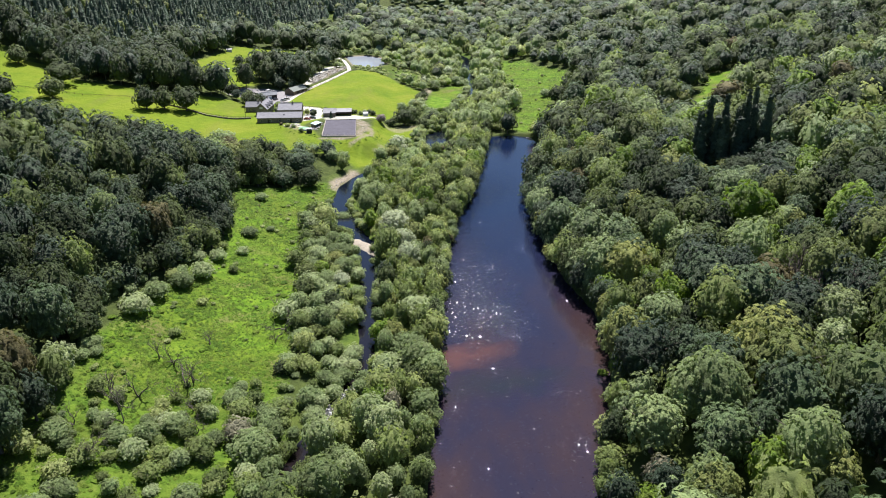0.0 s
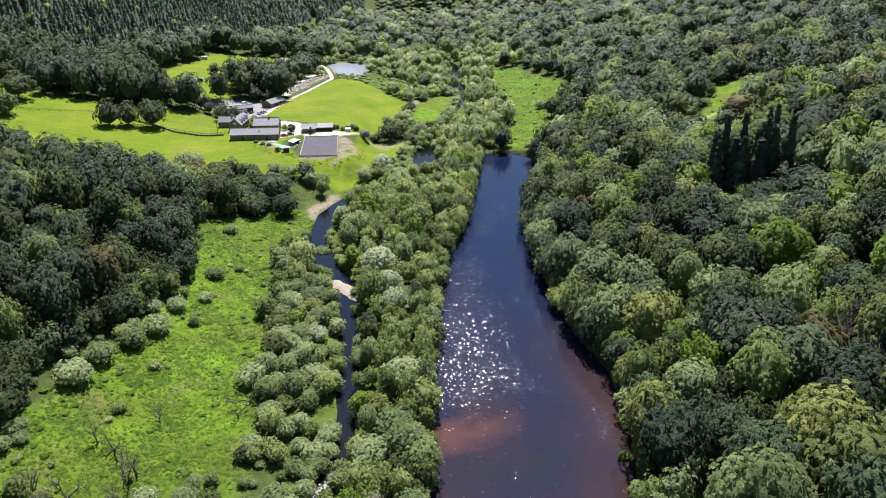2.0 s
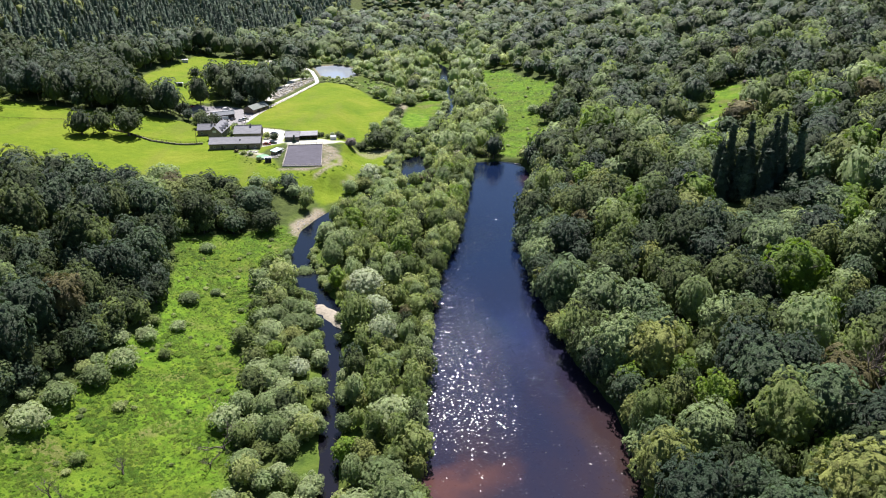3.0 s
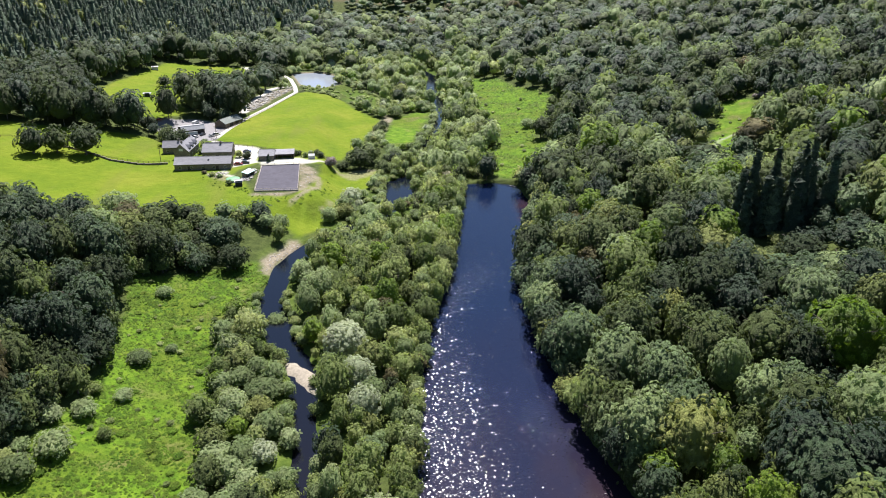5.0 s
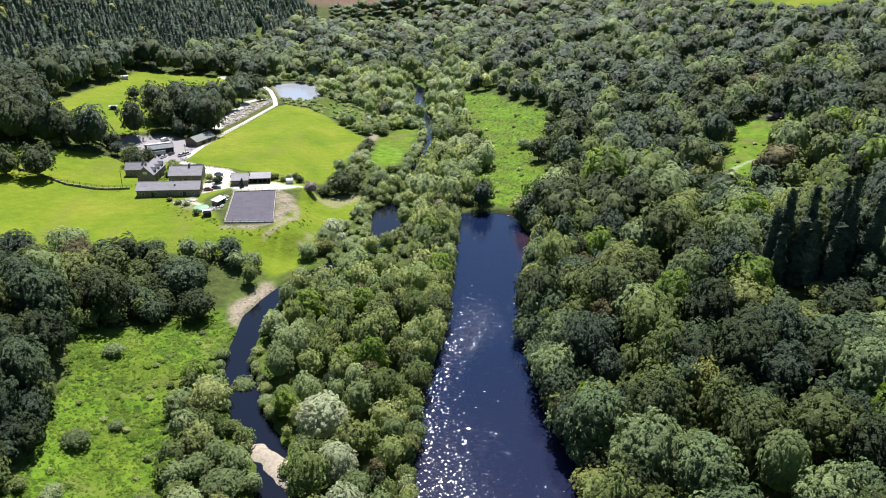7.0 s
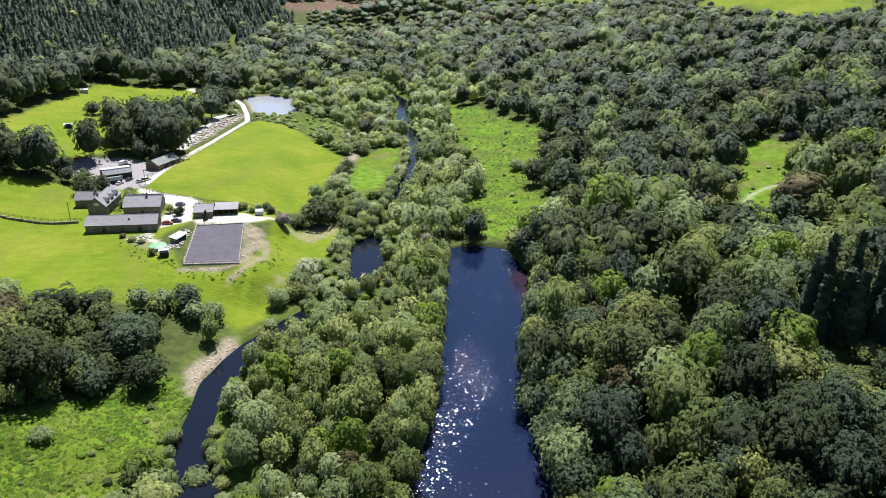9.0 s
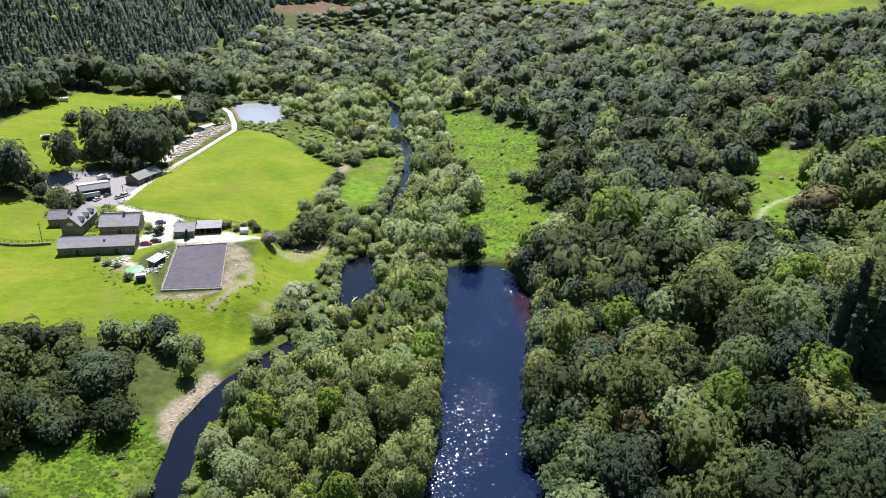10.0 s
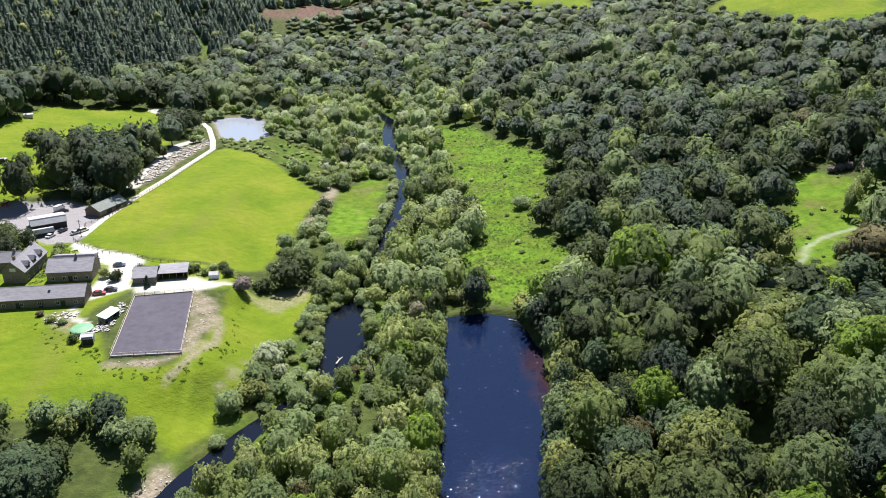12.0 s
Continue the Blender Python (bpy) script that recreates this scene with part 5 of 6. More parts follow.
def stand(kind, x, y, r, h, turn, group="", label="", low=False, tint=0.5):
    """A tree as a thing of its own: trunk and crown."""
    variants = 4 if kind == "fir" else VARIANTS
    which = int(turn * 997) % variants
    fine = r > 5.6 and kind in ("oak", "sycamore", "alder", "fresh", "palest", "willow", "silver") and y < 420
    key = (kind, which, low, fine)
    half = 0.47 * STANDARD_H if kind == "fir" else STANDARD_H * (0.57 if low else 0.54)
    m = pose(x, y, float(height(np.array([x]), np.array([y]))[0]) - 0.15) @ Matrix.Rotation(turn, 4, "Z") @ Matrix.Diagonal((r / STANDARD_R, r / STANDARD_R, h / STANDARD_H, 1))
    if key not in MODELS:
        thing = new(LABELS[kind][0])
        v, q, m_soft, slots = crowns(kind, 3 if fine else 0)[which]
        scale = np.array([STANDARD_R, STANDARD_R, half])
        v = v * scale
        v[:, 2] += STANDARD_H * 0.53 if kind == "fir" else STANDARD_H - half * 0.95
        part_of(thing, "crown", v, q, LEAF[kind], normals=unit(m_soft / scale), slots=slots)
        part_of(thing, "trunk", *trunk_arrays(which + 5, STANDARD_H * (0.95 if kind == "fir" else 0.8), 0.38, 0 if kind == "fir" else 4), BARK, smooth=True)
        thing.matrix_basis = m
        MODELS[key] = thing
    else:
        thing = copy_thing(MODELS[key], Matrix.Identity(4))
        thing.matrix_basis = m
    for piece in thing.children:
        piece.color = (tint, tint, tint, 1.0)
    return tagged(thing, label or LABELS[kind][1], "tree", group)


TREES = scatter()
_xy = np.array([(t[0], t[1]) for t in TREES])
GROUND_AT = {(t[0], t[1]): z for t, z in zip(TREES, height(_xy[:, 0], _xy[:, 1]))}
SINGLE = {"scrub": 0, "east": 0, "west": 0, "strip": 0, "carr": 0, "fringe": 0}
LIMIT = {"scrub": 90, "east": 280, "west": 190, "strip": 150, "carr": 230, "fringe": 60}
TREES.sort(key=lambda t: t[1])
pool = {}
lone = []
for t in TREES:
    x, y, r, h, kind, tint, turn, where = t
    if where in SINGLE and SINGLE[where] < LIMIT[where] and y > 125 and abs(x) < 150:
        SINGLE[where] += 1
        lone.append(t)
    else:
        pool.setdefault((where, kind, 4 if y < 100 or y > 930 else 2 if kind == "fir" else 1 if y < 620 else 2), []).append(t)
GROUPS = {"east": "trees of the eastern wood", "west": "trees of the western wood", "strip": "willows along the river", "carr": "trees between river and lake", "fringe": "bushes on the meadow's edge", "scrub": "bushes of the wet scrub"}
for x, y, r, h, kind, tint, turn, where in lone:
    stand(kind, x, y, r, h, turn, GROUPS[where], low=where in ("strip", "fringe", "scrub"), tint=float(tint))
for k, (x, y, r, h, kind, what) in enumerate(NOTABLE):
    stand(kind, x, y, r, h, (k * 2.399) % 6.283, label=what, low=h < 16, tint=(k * 0.618) % 1 * (0.4 if kind == "oak" else 1.0))
WOOD_NAMES = {"east": "eastern_woodland", "west": "western_woodland", "strip": "riverside_willows", "fringe": "meadow_scrub", "scrub": "wet_scrub", "carr": "wet_woodland",
              "valley": "valley_woodland", "belt": "tree_belt", "hill": "hillside_woodland", "fir": "conifer_plantation"}
for (where, kind, level), trees in pool.items():
    joined_canopy(WOOD_NAMES[where], trees, kind, level, f"dense {WOOD_NAMES[where].replace('_', ' ')} canopy of {kind} crowns" if kind not in ("fresh", "russet") else f"scattered {kind} green crowns in the {WOOD_NAMES[where].replace('_', ' ')}")
stems = [t for t in TREES if t not in lone and t[1] < 760]
v0, q0 = tube([(0, 0, -0.3), (0, 0, 0.4), (0, 0, 1)], [1.3, 0.9, 0.5], 4)
stem_v = np.concatenate([v0 * np.array([0.3, 0.3, 0.6 * t[3]]) + np.array([t[0], t[1], GROUND_AT[t[0], t[1]]]) for t in stems])
stem_q = (q0[None] + (np.arange(len(stems)) * len(v0))[:, None, None]).reshape(-1, 4)
tagged(new("woodland_trunks", sheet("woodland_trunks", stem_v, stem_q, BARK)), "grey-brown trunks of the dense woods", "tree trunks", kind="stuff")



# ---- farm ----
def ground_z(x, y):
    return float(height(np.array([float(x)]), np.array([float(y)]))[0])


def part(name, bm, material, parent, label=""):
    """A bmesh as one mesh object under a thing or a part."""
    me = bpy.data.meshes.new(name)
    bmesh.ops.recalc_face_normals(bm, faces=bm.faces[:])
    bm.to_mesh(me)
    bm.free()
    me.materials.append(material)
    ob = new(name, me)
    ob.parent = parent
    return tagged(ob, label)


def box(bm, x0, x1, y0, y1, z0, z1, bevel=0.0):
    vs = [bm.verts.new((x, y, z)) for z in (z0, z1) for x, y in ((x0, y0), (x1, y0), (x1, y1), (x0, y1))]
    fs = [bm.faces.new([vs[i] for i in q]) for q in ((3, 2, 1, 0), (4, 5, 6, 7), (0, 1, 5, 4), (1, 2, 6, 5), (2, 3, 7, 6), (3, 0, 4, 7))]
    if bevel:
        bmesh.ops.bevel(bm, geom=list({e for f in fs for e in f.edges}), offset=bevel, segments=1, affect="EDGES")
    return bm


def solid(profile, x0, x1):
    """A (y, z) outline drawn out along x."""
    bm = bmesh.new()
    a = [bm.verts.new((x0, y, z)) for y, z in profile]
    b = [bm.verts.new((x1, y, z)) for y, z in profile]
    n = len(profile)
    bm.faces.new(a)
    bm.faces.new(b[::-1])
    for i in range(n):
        bm.faces.new((a[i], b[i], b[(i + 1) % n], a[(i + 1) % n]))
    return bm


def opening(thing, name, x, y, z, wide, tall, facing, material, frame_mat):
    """A window or door on a wall that faces -y (1) or +y (-1), with its frame and pane."""
    f = -facing
    bm = bmesh.new()
    t = 0.09
    for x0, x1, z0, z1 in ((x - wide / 2, x + wide / 2, z - t, z), (x - wide / 2, x + wide / 2, z + tall, z + tall + t),
                           (x - wide / 2 - t, x - wide / 2, z - t, z + tall + t), (x + wide / 2, x + wide / 2 + t, z - t, z + tall + t), (x - 0.03, x + 0.03, z, z + tall)):
        box(bm, x0, x1, min(y, y + f * 0.08), max(y, y + f * 0.08), z0, z1)
    body = part(name, bm, frame_mat, thing)
    part("pane" if name == "window" else "door_leaf", box(bmesh.new(), x - wide / 2, x + wide / 2, min(y + f * 0.01, y + f * 0.04), max(y + f * 0.01, y + f * 0.04), z, z + tall), material, body)


def gable_house(name, label, category, x, y, turn, long, deep, eave, rise, wall, roof, windows=0, doors=0, chimneys=(), floors=1, over=0.35, split=0.5, skylight=0):
    """A gabled building about (x, y): its ridge runs along its own x."""
    thing = tagged(new(name), label, category)
    thing.matrix_basis = pose(x, y, ground_z(x, y) - 0.1, 0, 0, turn)
    y0, y1 = -deep / 2, deep / 2
    ym, top = y0 + deep * split, eave + rise
    part("wall", solid([(y0, -0.4), (y1, -0.4), (y1, eave), (ym, top - 0.05), (y0, eave)], -long / 2, long / 2), wall, thing)
    k = 0.16
    s0, s1 = rise / (ym - y0), rise / (y1 - ym)
    part("roof", solid([(y0 - over, eave - over * s0), (ym, top), (ym, top + k), (y0 - over - 0.02, eave - over * s0 + k)], -long / 2 - over, long / 2 + over), roof, thing)
    part("roof", solid([(y1 + over, eave - over * s1), (y1 + over + 0.02, eave - over * s1 + k), (ym, top + k - 0.004), (ym, top - 0.004)], -long / 2 - over, long / 2 + over), roof, thing)
    part("ridge_cap", solid([(ym - 0.18, top + k - 0.04), (ym + 0.18, top + k - 0.04), (ym, top + k + 0.1)], -long / 2 - over, long / 2 + over), roof, thing)
    part("gutter", box(bmesh.new(), -long / 2 - over, long / 2 + over, y0 - over - 0.14, y0 - over - 0.03, eave - over * s0 - 0.05, eave - over * s0 + 0.07), DARK_DOOR_AND_SHADE, thing)
    for c in chimneys:
        stack = part("chimney", box(bmesh.new(), c - 0.5, c + 0.5, ym - 0.35, ym + 0.35, top - 0.6, top + 1.2, 0.03), wall, thing)
        part("chimney_pot", box(bmesh.new(), c - 0.15, c + 0.15, ym - 0.15, ym + 0.15, top + 1.2, top + 1.6, 0.04), DARK_DOOR_AND_SHADE, stack)
    for side, yy in ((1, y0), (-1, y1)):
        for fl in range(floors):
            for i in range(windows):
                wx = -long / 2 + long * (i + 0.5) / windows
                opening(thing, "window", wx, yy, 0.9 + 2.5 * fl, 1.0, 1.15, side, GLASS, WHITE_PAINT)
    for i in range(doors):
        opening(thing, "door", -long / 2 + long * (i + 1) / (doors + 1) + 0.2, y0, 0.1, 1.3 if floors > 1 or windows else 3.0, 2.05 if windows else 2.6, 1, DARK_DOOR_AND_SHADE, TIMBER)
    for i in range(skylight):
        sx = -long / 2 + long * (i + 0.6) / skylight
        a = math.atan2(rise, ym - y0)
        bm = box(bmesh.new(), sx - 0.4, sx + 0.4, -0.55, 0.55, 0, 0.1)
        bmesh.ops.transform(bm, matrix=Matrix.Translation((0, (y0 + ym) / 2, eave + rise / 2 + k)) @ Matrix.Rotation(a, 4, "X"), verts=bm.verts[:])
        part("rooflight", bm, GLASS, thing)
    return thing


gable_house("stone_barn", "long grey stone barn with a pale slate roof", "barn", -110.5, 467.5, 4, 27.5, 9.0, 3.3, 2.5, STONE, SLATE, windows=5, doors=3, skylight=1)
farmhouse = gable_house("farmhouse", "grey stone farmhouse with a broad slate roof and chimney", "house", -108.2, 488.6, 3, 15.0, 10.5, 3.9, 3.0, STONE, SLATE, windows=4, doors=1, chimneys=(1.5,))
part("rear_roof", solid([(2.0, 4.6), (7.2, 5.4), (7.2, 5.55), (2.0, 7.2)], -7.0, 7.0), SLATE, farmhouse)
part("rear_wall", box(bmesh.new(), -6.8, 6.8, 5.3, 7.0, -0.3, 5.2), STONE, farmhouse)
cottage = gable_house("cottage", "steep-gabled stone cottage with slate dormers", "house", -126.0, 492.0, 88, 18.0, 7.5, 4.6, 3.6, STONE, SLATE, windows=4, floors=2, chimneys=(-6.5, 7.0), over=0.45)
for dx in (-5.0, 0.0, 5.0):
    part("dormer_wall", solid([(-3.7, 3.6), (-1.2, 3.6), (-1.2, 5.9), (-3.7, 5.9)], dx - 1.0, dx + 1.0), STONE, cottage)
    bm = bmesh.new()
    pts = [bm.verts.new(p) for p in ((dx - 1.3, -4.0, 5.7), (dx + 1.3, -4.0, 5.7), (dx, -4.0, 7.1), (dx - 1.3, -0.8, 5.7), (dx + 1.3, -0.8, 5.7), (dx, -0.6, 7.1))]
    for q in ((0, 1, 2), (5, 4, 3), (0, 3, 4, 1), (1, 4, 5, 2), (2, 5, 3, 0)):
        bm.faces.new([pts[i] for i in q])
    dormer = part("dormer_roof", bm, SLATE, cottage)
    part("dormer_window", box(bmesh.new(), dx - 0.6, dx + 0.6, -3.78, -3.71, 4.2, 5.4), GLASS, dormer)
part("gable_window", box(bmesh.new(), -9.08, -9.01, -1.0, 1.0, 4.6, 5.8), WHITE_PAINT, cottage, "white-framed gable window")
gable_house("cottage_wing", "low slate-roofed wing of the stone cottage", "house", -134.5, 497.5, 4, 10.0, 7.0, 3.6, 2.6, STONE, SLATE, windows=2, chimneys=(3.0,))
gable_house("stable", "small stable with a pale slate roof", "stable", -81.8, 484.0, 4, 7.6, 9.5, 2.7, 2.0, STONE, SLATE, doors=1, windows=1)


def open_shed(name, label, x, y, turn, long, deep, front, back, roof, posts=4):
    thing = tagged(new(name), label, "shed")
    thing.matrix_basis = pose(x, y, ground_z(x, y) - 0.05, 0, 0, turn)
    h = lambda yy: front + (back - front) * (yy + deep / 2) / deep
    part("roof", solid([(-deep / 2 - 0.4, front - 0.05), (deep / 2 + 0.3, back + 0.05), (deep / 2 + 0.3, back + 0.17), (-deep / 2 - 0.4, front + 0.1)], -long / 2 - 0.3, long / 2 + 0.3), roof, thing)
    part("back_wall", box(bmesh.new(), -long / 2, long / 2, deep / 2 - 0.2, deep / 2, -0.2, back - 0.02), TIMBER, thing)
    for s in (-1, 1):
        part("side_wall", solid([(-deep / 2, -0.2), (deep / 2 - 0.2, -0.2), (deep / 2 - 0.2, h(deep / 2) - 0.06), (-deep / 2, front - 0.03)], s * long / 2 - 0.08, s * long / 2 + 0.08), TIMBER, thing)
    for i in range(posts):
        px = -long / 2 + long * (i + 0.5) / posts
        part("post", box(bmesh.new(), px - 0.1, px + 0.1, -deep / 2 + 0.05, -deep / 2 + 0.25, -0.2, front - 0.02), TIMBER, thing)
    return thing


open_shed("open_shed", "open-fronted timber shed with a grey roof", -73.0, 486.0, 6, 9.6, 6.0, 2.5, 3.4, SLATE)
gable_house("field_barn", "timber barn with a green-grey sheet roof by the lane", "barn", -119.0, 559.0, 64, 16.0, 8.0, 2.9, 2.2, TIMBER, TIN, doors=2)
# both yard sheds' near-black walls have the gables' shade put into the colour
gable_house("yard_shed", "white-roofed sheet-metal shed in the farmyard", "shed", -137.0, 541.0, 28, 13.0, 11.0, 3.2, 1.9, DARK_DOOR_AND_SHADE, WHITE_TIN, split=0.15)
gable_house("yard_store", "low white-roofed store beside the yard", "shed", -134.5, 530.0, 28, 7.0, 4.0, 2.4, 0.9, DARK_DOOR_AND_SHADE, WHITE_TIN, split=0.12)
gable_house("garden_shed", "small pale blue shed behind the arena", "shed", -87.2, 439.0, 8, 3.0, 3.4, 2.3, 0.7, PALE_BLUE, WHITE_TIN, doors=1)
open_shed("lean_to_store", "narrow store with a turquoise sheet roof", -85.6, 453.5, 68, 6.4, 2.8, 2.0, 2.6, TEAL, 3)
gable_house("field_shelter", "white box shelter in the north pasture", "shed", -187.0, 618.0, 10, 4.5, 3.0, 2.2, 0.4, WHITE_PAINT, WHITE_TIN, doors=1)
gable_house("field_shelter", "white box shelter under the wood edge", "shed", -211.0, 712.0, 20, 4.5, 3.0, 2.2, 0.4, WHITE_PAINT, WHITE_TIN)
gable_house("hill_house", "pale house far off on the hill", "house", -10.0, 1262.0, 10, 14.0, 8.0, 4.5, 3.0, WHITE_PAINT, SLATE, windows=4)
gable_house("hill_house", "pale house far off on the hill", "house", 32.0, 1255.0, -8, 12.0, 8.0, 4.0, 3.0, WHITE_PAINT, SLATE, windows=3)
gable_house("glade_hut", "white-roofed hut half hidden beside the glade", "hut", 211.0, 521.0, 30, 4.5, 3.2, 2.2, 1.0, PALE_BLUE, WHITE_TIN)


def greenhouse():
    thing = tagged(new("greenhouse"), "small white-framed greenhouse in the garden hedge", "greenhouse")
    thing.matrix_basis = pose(-58.5, 483.0, ground_z(-58.5, 483.0), 0, 0, 5)
    part("glazing", solid([(-1.3, 0.1), (1.3, 0.1), (1.3, 1.7), (0, 2.6), (-1.3, 1.7)], -1.6, 1.6), WHITE_PAINT, thing)
    for x in (-1.62, -0.8, 0.0, 0.8, 1.62):
        part("rib", solid([(-1.36, 0.0), (1.36, 0.0), (1.36, 1.75), (0, 2.68), (-1.36, 1.75)], x - 0.04, x + 0.04), PALE_BLUE, thing)
    part("plinth", box(bmesh.new(), -1.7, 1.7, -1.4, 1.4, -0.2, 0.12), STONE, thing)


greenhouse()


def round_pool():
    thing = tagged(new("round_pool"), "round garden pool under a bright green cover", "pool")
    thing.matrix_basis = pose(-91.6, 446.6, ground_z(-91.6, 446.6))
    bm = bmesh.new()
    bmesh.ops.create_cone(bm, cap_ends=True, segments=28, radius1=3.2, radius2=3.2, depth=1.0, matrix=Matrix.Translation((0, 0, 0.4)))
    part("pool_wall", bm, PALE_BLUE, thing)
    bm = bmesh.new()
    bmesh.ops.create_cone(bm, cap_ends=True, segments=28, radius1=3.35, radius2=2.9, depth=0.16, matrix=Matrix.Translation((0, 0, 0.985)))
    part("pool_cover", bm, GREEN_MAT, thing, "bright green cover")
    bm = bmesh.new()
    bmesh.ops.create_cone(bm, cap_ends=True, segments=28, radius1=2.9, radius2=0.4, depth=0.3, matrix=Matrix.Translation((0, 0, 1.212)))
    part("cover_crown", bm, GREEN_MAT, thing)


round_pool()


# the riding arena
def arena():
    thing = tagged(new("riding_arena"), "riding arena of dark sand with a pale timber edge", "riding arena")
    top = ARENA_TOP
    inner = ARENA
    bm = bmesh.new()
    n = 24
    rows = []
    for j in range(n + 1):
        f = j / n
        row = []
        for i in range(n // 2 + 1):
            e = i / (n // 2)
            (ax, ay), (bx, by), (cx, cy), (dx, dy) = inner
            x = (ax * (1 - e) + bx * e) * (1 - f) + (dx * (1 - e) + cx * e) * f
            y = (ay * (1 - e) + by * e) * (1 - f) + (dy * (1 - e) + cy * e) * f
            row.append(bm.verts.new((x, y, top + 0.03 * noise.noise(Vector((x * 0.3, y * 0.3, 0))))))
        rows.append(row)
    for a, b in zip(rows, rows[1:]):
        for i in range(n // 2):
            bm.faces.new((a[i], a[i + 1], b[i + 1], b[i]))
    part("sand_surface", bm, ARENA_SAND, thing)
    for (ax, ay), (bx, by) in zip(inner, inner[1:] + inner[:1]):
        length = math.hypot(bx - ax, by - ay)
        m = pose(ax, ay, top, 0, 0, math.degrees(math.atan2(by - ay, bx - ax)))
        for name, z0, z1, w in (("kick_board", -0.3, 0.3, 0.1), ("rail", 1.07, 1.16, 0.035)):
            bm = box(bmesh.new(), -0.1, length + 0.1, -w, w, z0, z1)
            bmesh.ops.transform(bm, matrix=m, verts=bm.verts[:])
            part(name, bm, PALE_TIMBER, thing)
        count = round(length / 3.4)
        for i in range(count):
            bm = box(bmesh.new(), length * i / count - 0.07, length * i / count + 0.07, -0.22, -0.08, -0.4, 1.22)
            bmesh.ops.transform(bm, matrix=m, verts=bm.verts[:])
            part("post", bm, PALE_TIMBER, thing)


arena()


def fence(name, label, line, step=2.6, tall=1.15, rails=2, material=TIMBER):
    """A post-and-rail fence that follows the ground."""
    thing = tagged(new(name), label, "fence")
    pts = []
    for (ax, ay), (bx, by) in zip(line, line[1:]):
        n = max(1, round(math.hypot(bx - ax, by - ay) / step))
        pts += [(ax + (bx - ax) * i / n, ay + (by - ay) * i / n) for i in range(n)]
    pts.append(line[-1])
    zs = [ground_z(*p) for p in pts]
    post = None
    for (x, y), z in zip(pts, zs):
        if post is None:
            post = part("post", box(bmesh.new(), -0.08, 0.08, -0.08, 0.08, -0.4, tall, 0.02), material, thing)
            post.location = (x, y, z)
        else:
            twin = new("post", post.data)
            twin.parent, twin.location = thing, (x, y, z)
    for k in range(rails):
        level = tall * (0.9 - 0.42 * k)
        path = [(x, y, z + level) for (x, y), z in zip(pts, zs)]
        v, q = tube(path, [0.065] * len(path), 4)
        part_of(thing, "rail", v, q, material)
    return thing


fence("field_fence", "timber post-and-rail fence curving round the farm field", [(-122, 540), (-120, 533)])
fence("field_fence", "timber post-and-rail fence curving round the farm field", [(-121, 524), (-118, 520), (-112, 514), (-105, 509), (-97, 507), (-91, 505), (-84, 500), (-78, 498), (-66, 496)])
fence("lane_fence", "timber post-and-rail fence along the gravel lane", [(-122, 541), (-115, 550), (-109, 577), (-102, 608), (-92, 665), (-89, 674)])
fence("pasture_fence", "weathered post-and-rail fence across the pasture", [(-215, 492), (-190, 487), (-163, 478), (-144, 476), (-131, 477)])
fence("wire_fence", "old fence line crossing the west pasture", [(-330, 470), (-280, 478), (-240, 480), (-216, 492)], 5.0)


def dry_wall(line, tall=0.9):
    thing = tagged(new("dry_stone_wall"), "low dry stone wall on the pasture", "wall")
    for (ax, ay), (bx, by) in zip(line, line[1:]):
        n = max(1, round(math.hypot(bx - ax, by - ay) / 4))
        for i in range(n):
            p, q = [(ax + (bx - ax) * f / n, ay + (by - ay) * f / n) for f in (i, i + 1)]
            m = pose(p[0], p[1], (ground_z(*p) + ground_z(*q)) / 2, 0, 0, math.degrees(math.atan2(q[1] - p[1], q[0] - p[0])))
            bm = box(bmesh.new(), -0.05, math.hypot(q[0] - p[0], q[1] - p[1]) + 0.05, -0.3, 0.3, -0.5, tall + random.uniform(-0.12, 0.1), 0.06)
            bmesh.ops.transform(bm, matrix=m, verts=bm.verts[:])
            part("wall_length", bm, STONE, thing)


dry_wall([(-131, 474), (-146, 473), (-160, 475), (-176, 484), (-205, 492)])


def pole(x, y, tall):
    thing = tagged(new("telegraph_pole"), "wooden telegraph pole beside the pasture fence", "pole")
    thing.matrix_basis = pose(x, y, ground_z(x, y))
    part_of(thing, "shaft", *tube([(0, 0, -0.5), (0, 0, tall * 0.5), (0, 0, tall)], [0.16, 0.14, 0.11], 8), TIMBER)
    part("cross_arm", box(bmesh.new(), -0.9, 0.9, -0.06, 0.06, tall - 0.8, tall - 0.65), TIMBER, thing)


pole(-135.0, 476.0, 8.5)
pole(-119.0, 527.0, 7.5)


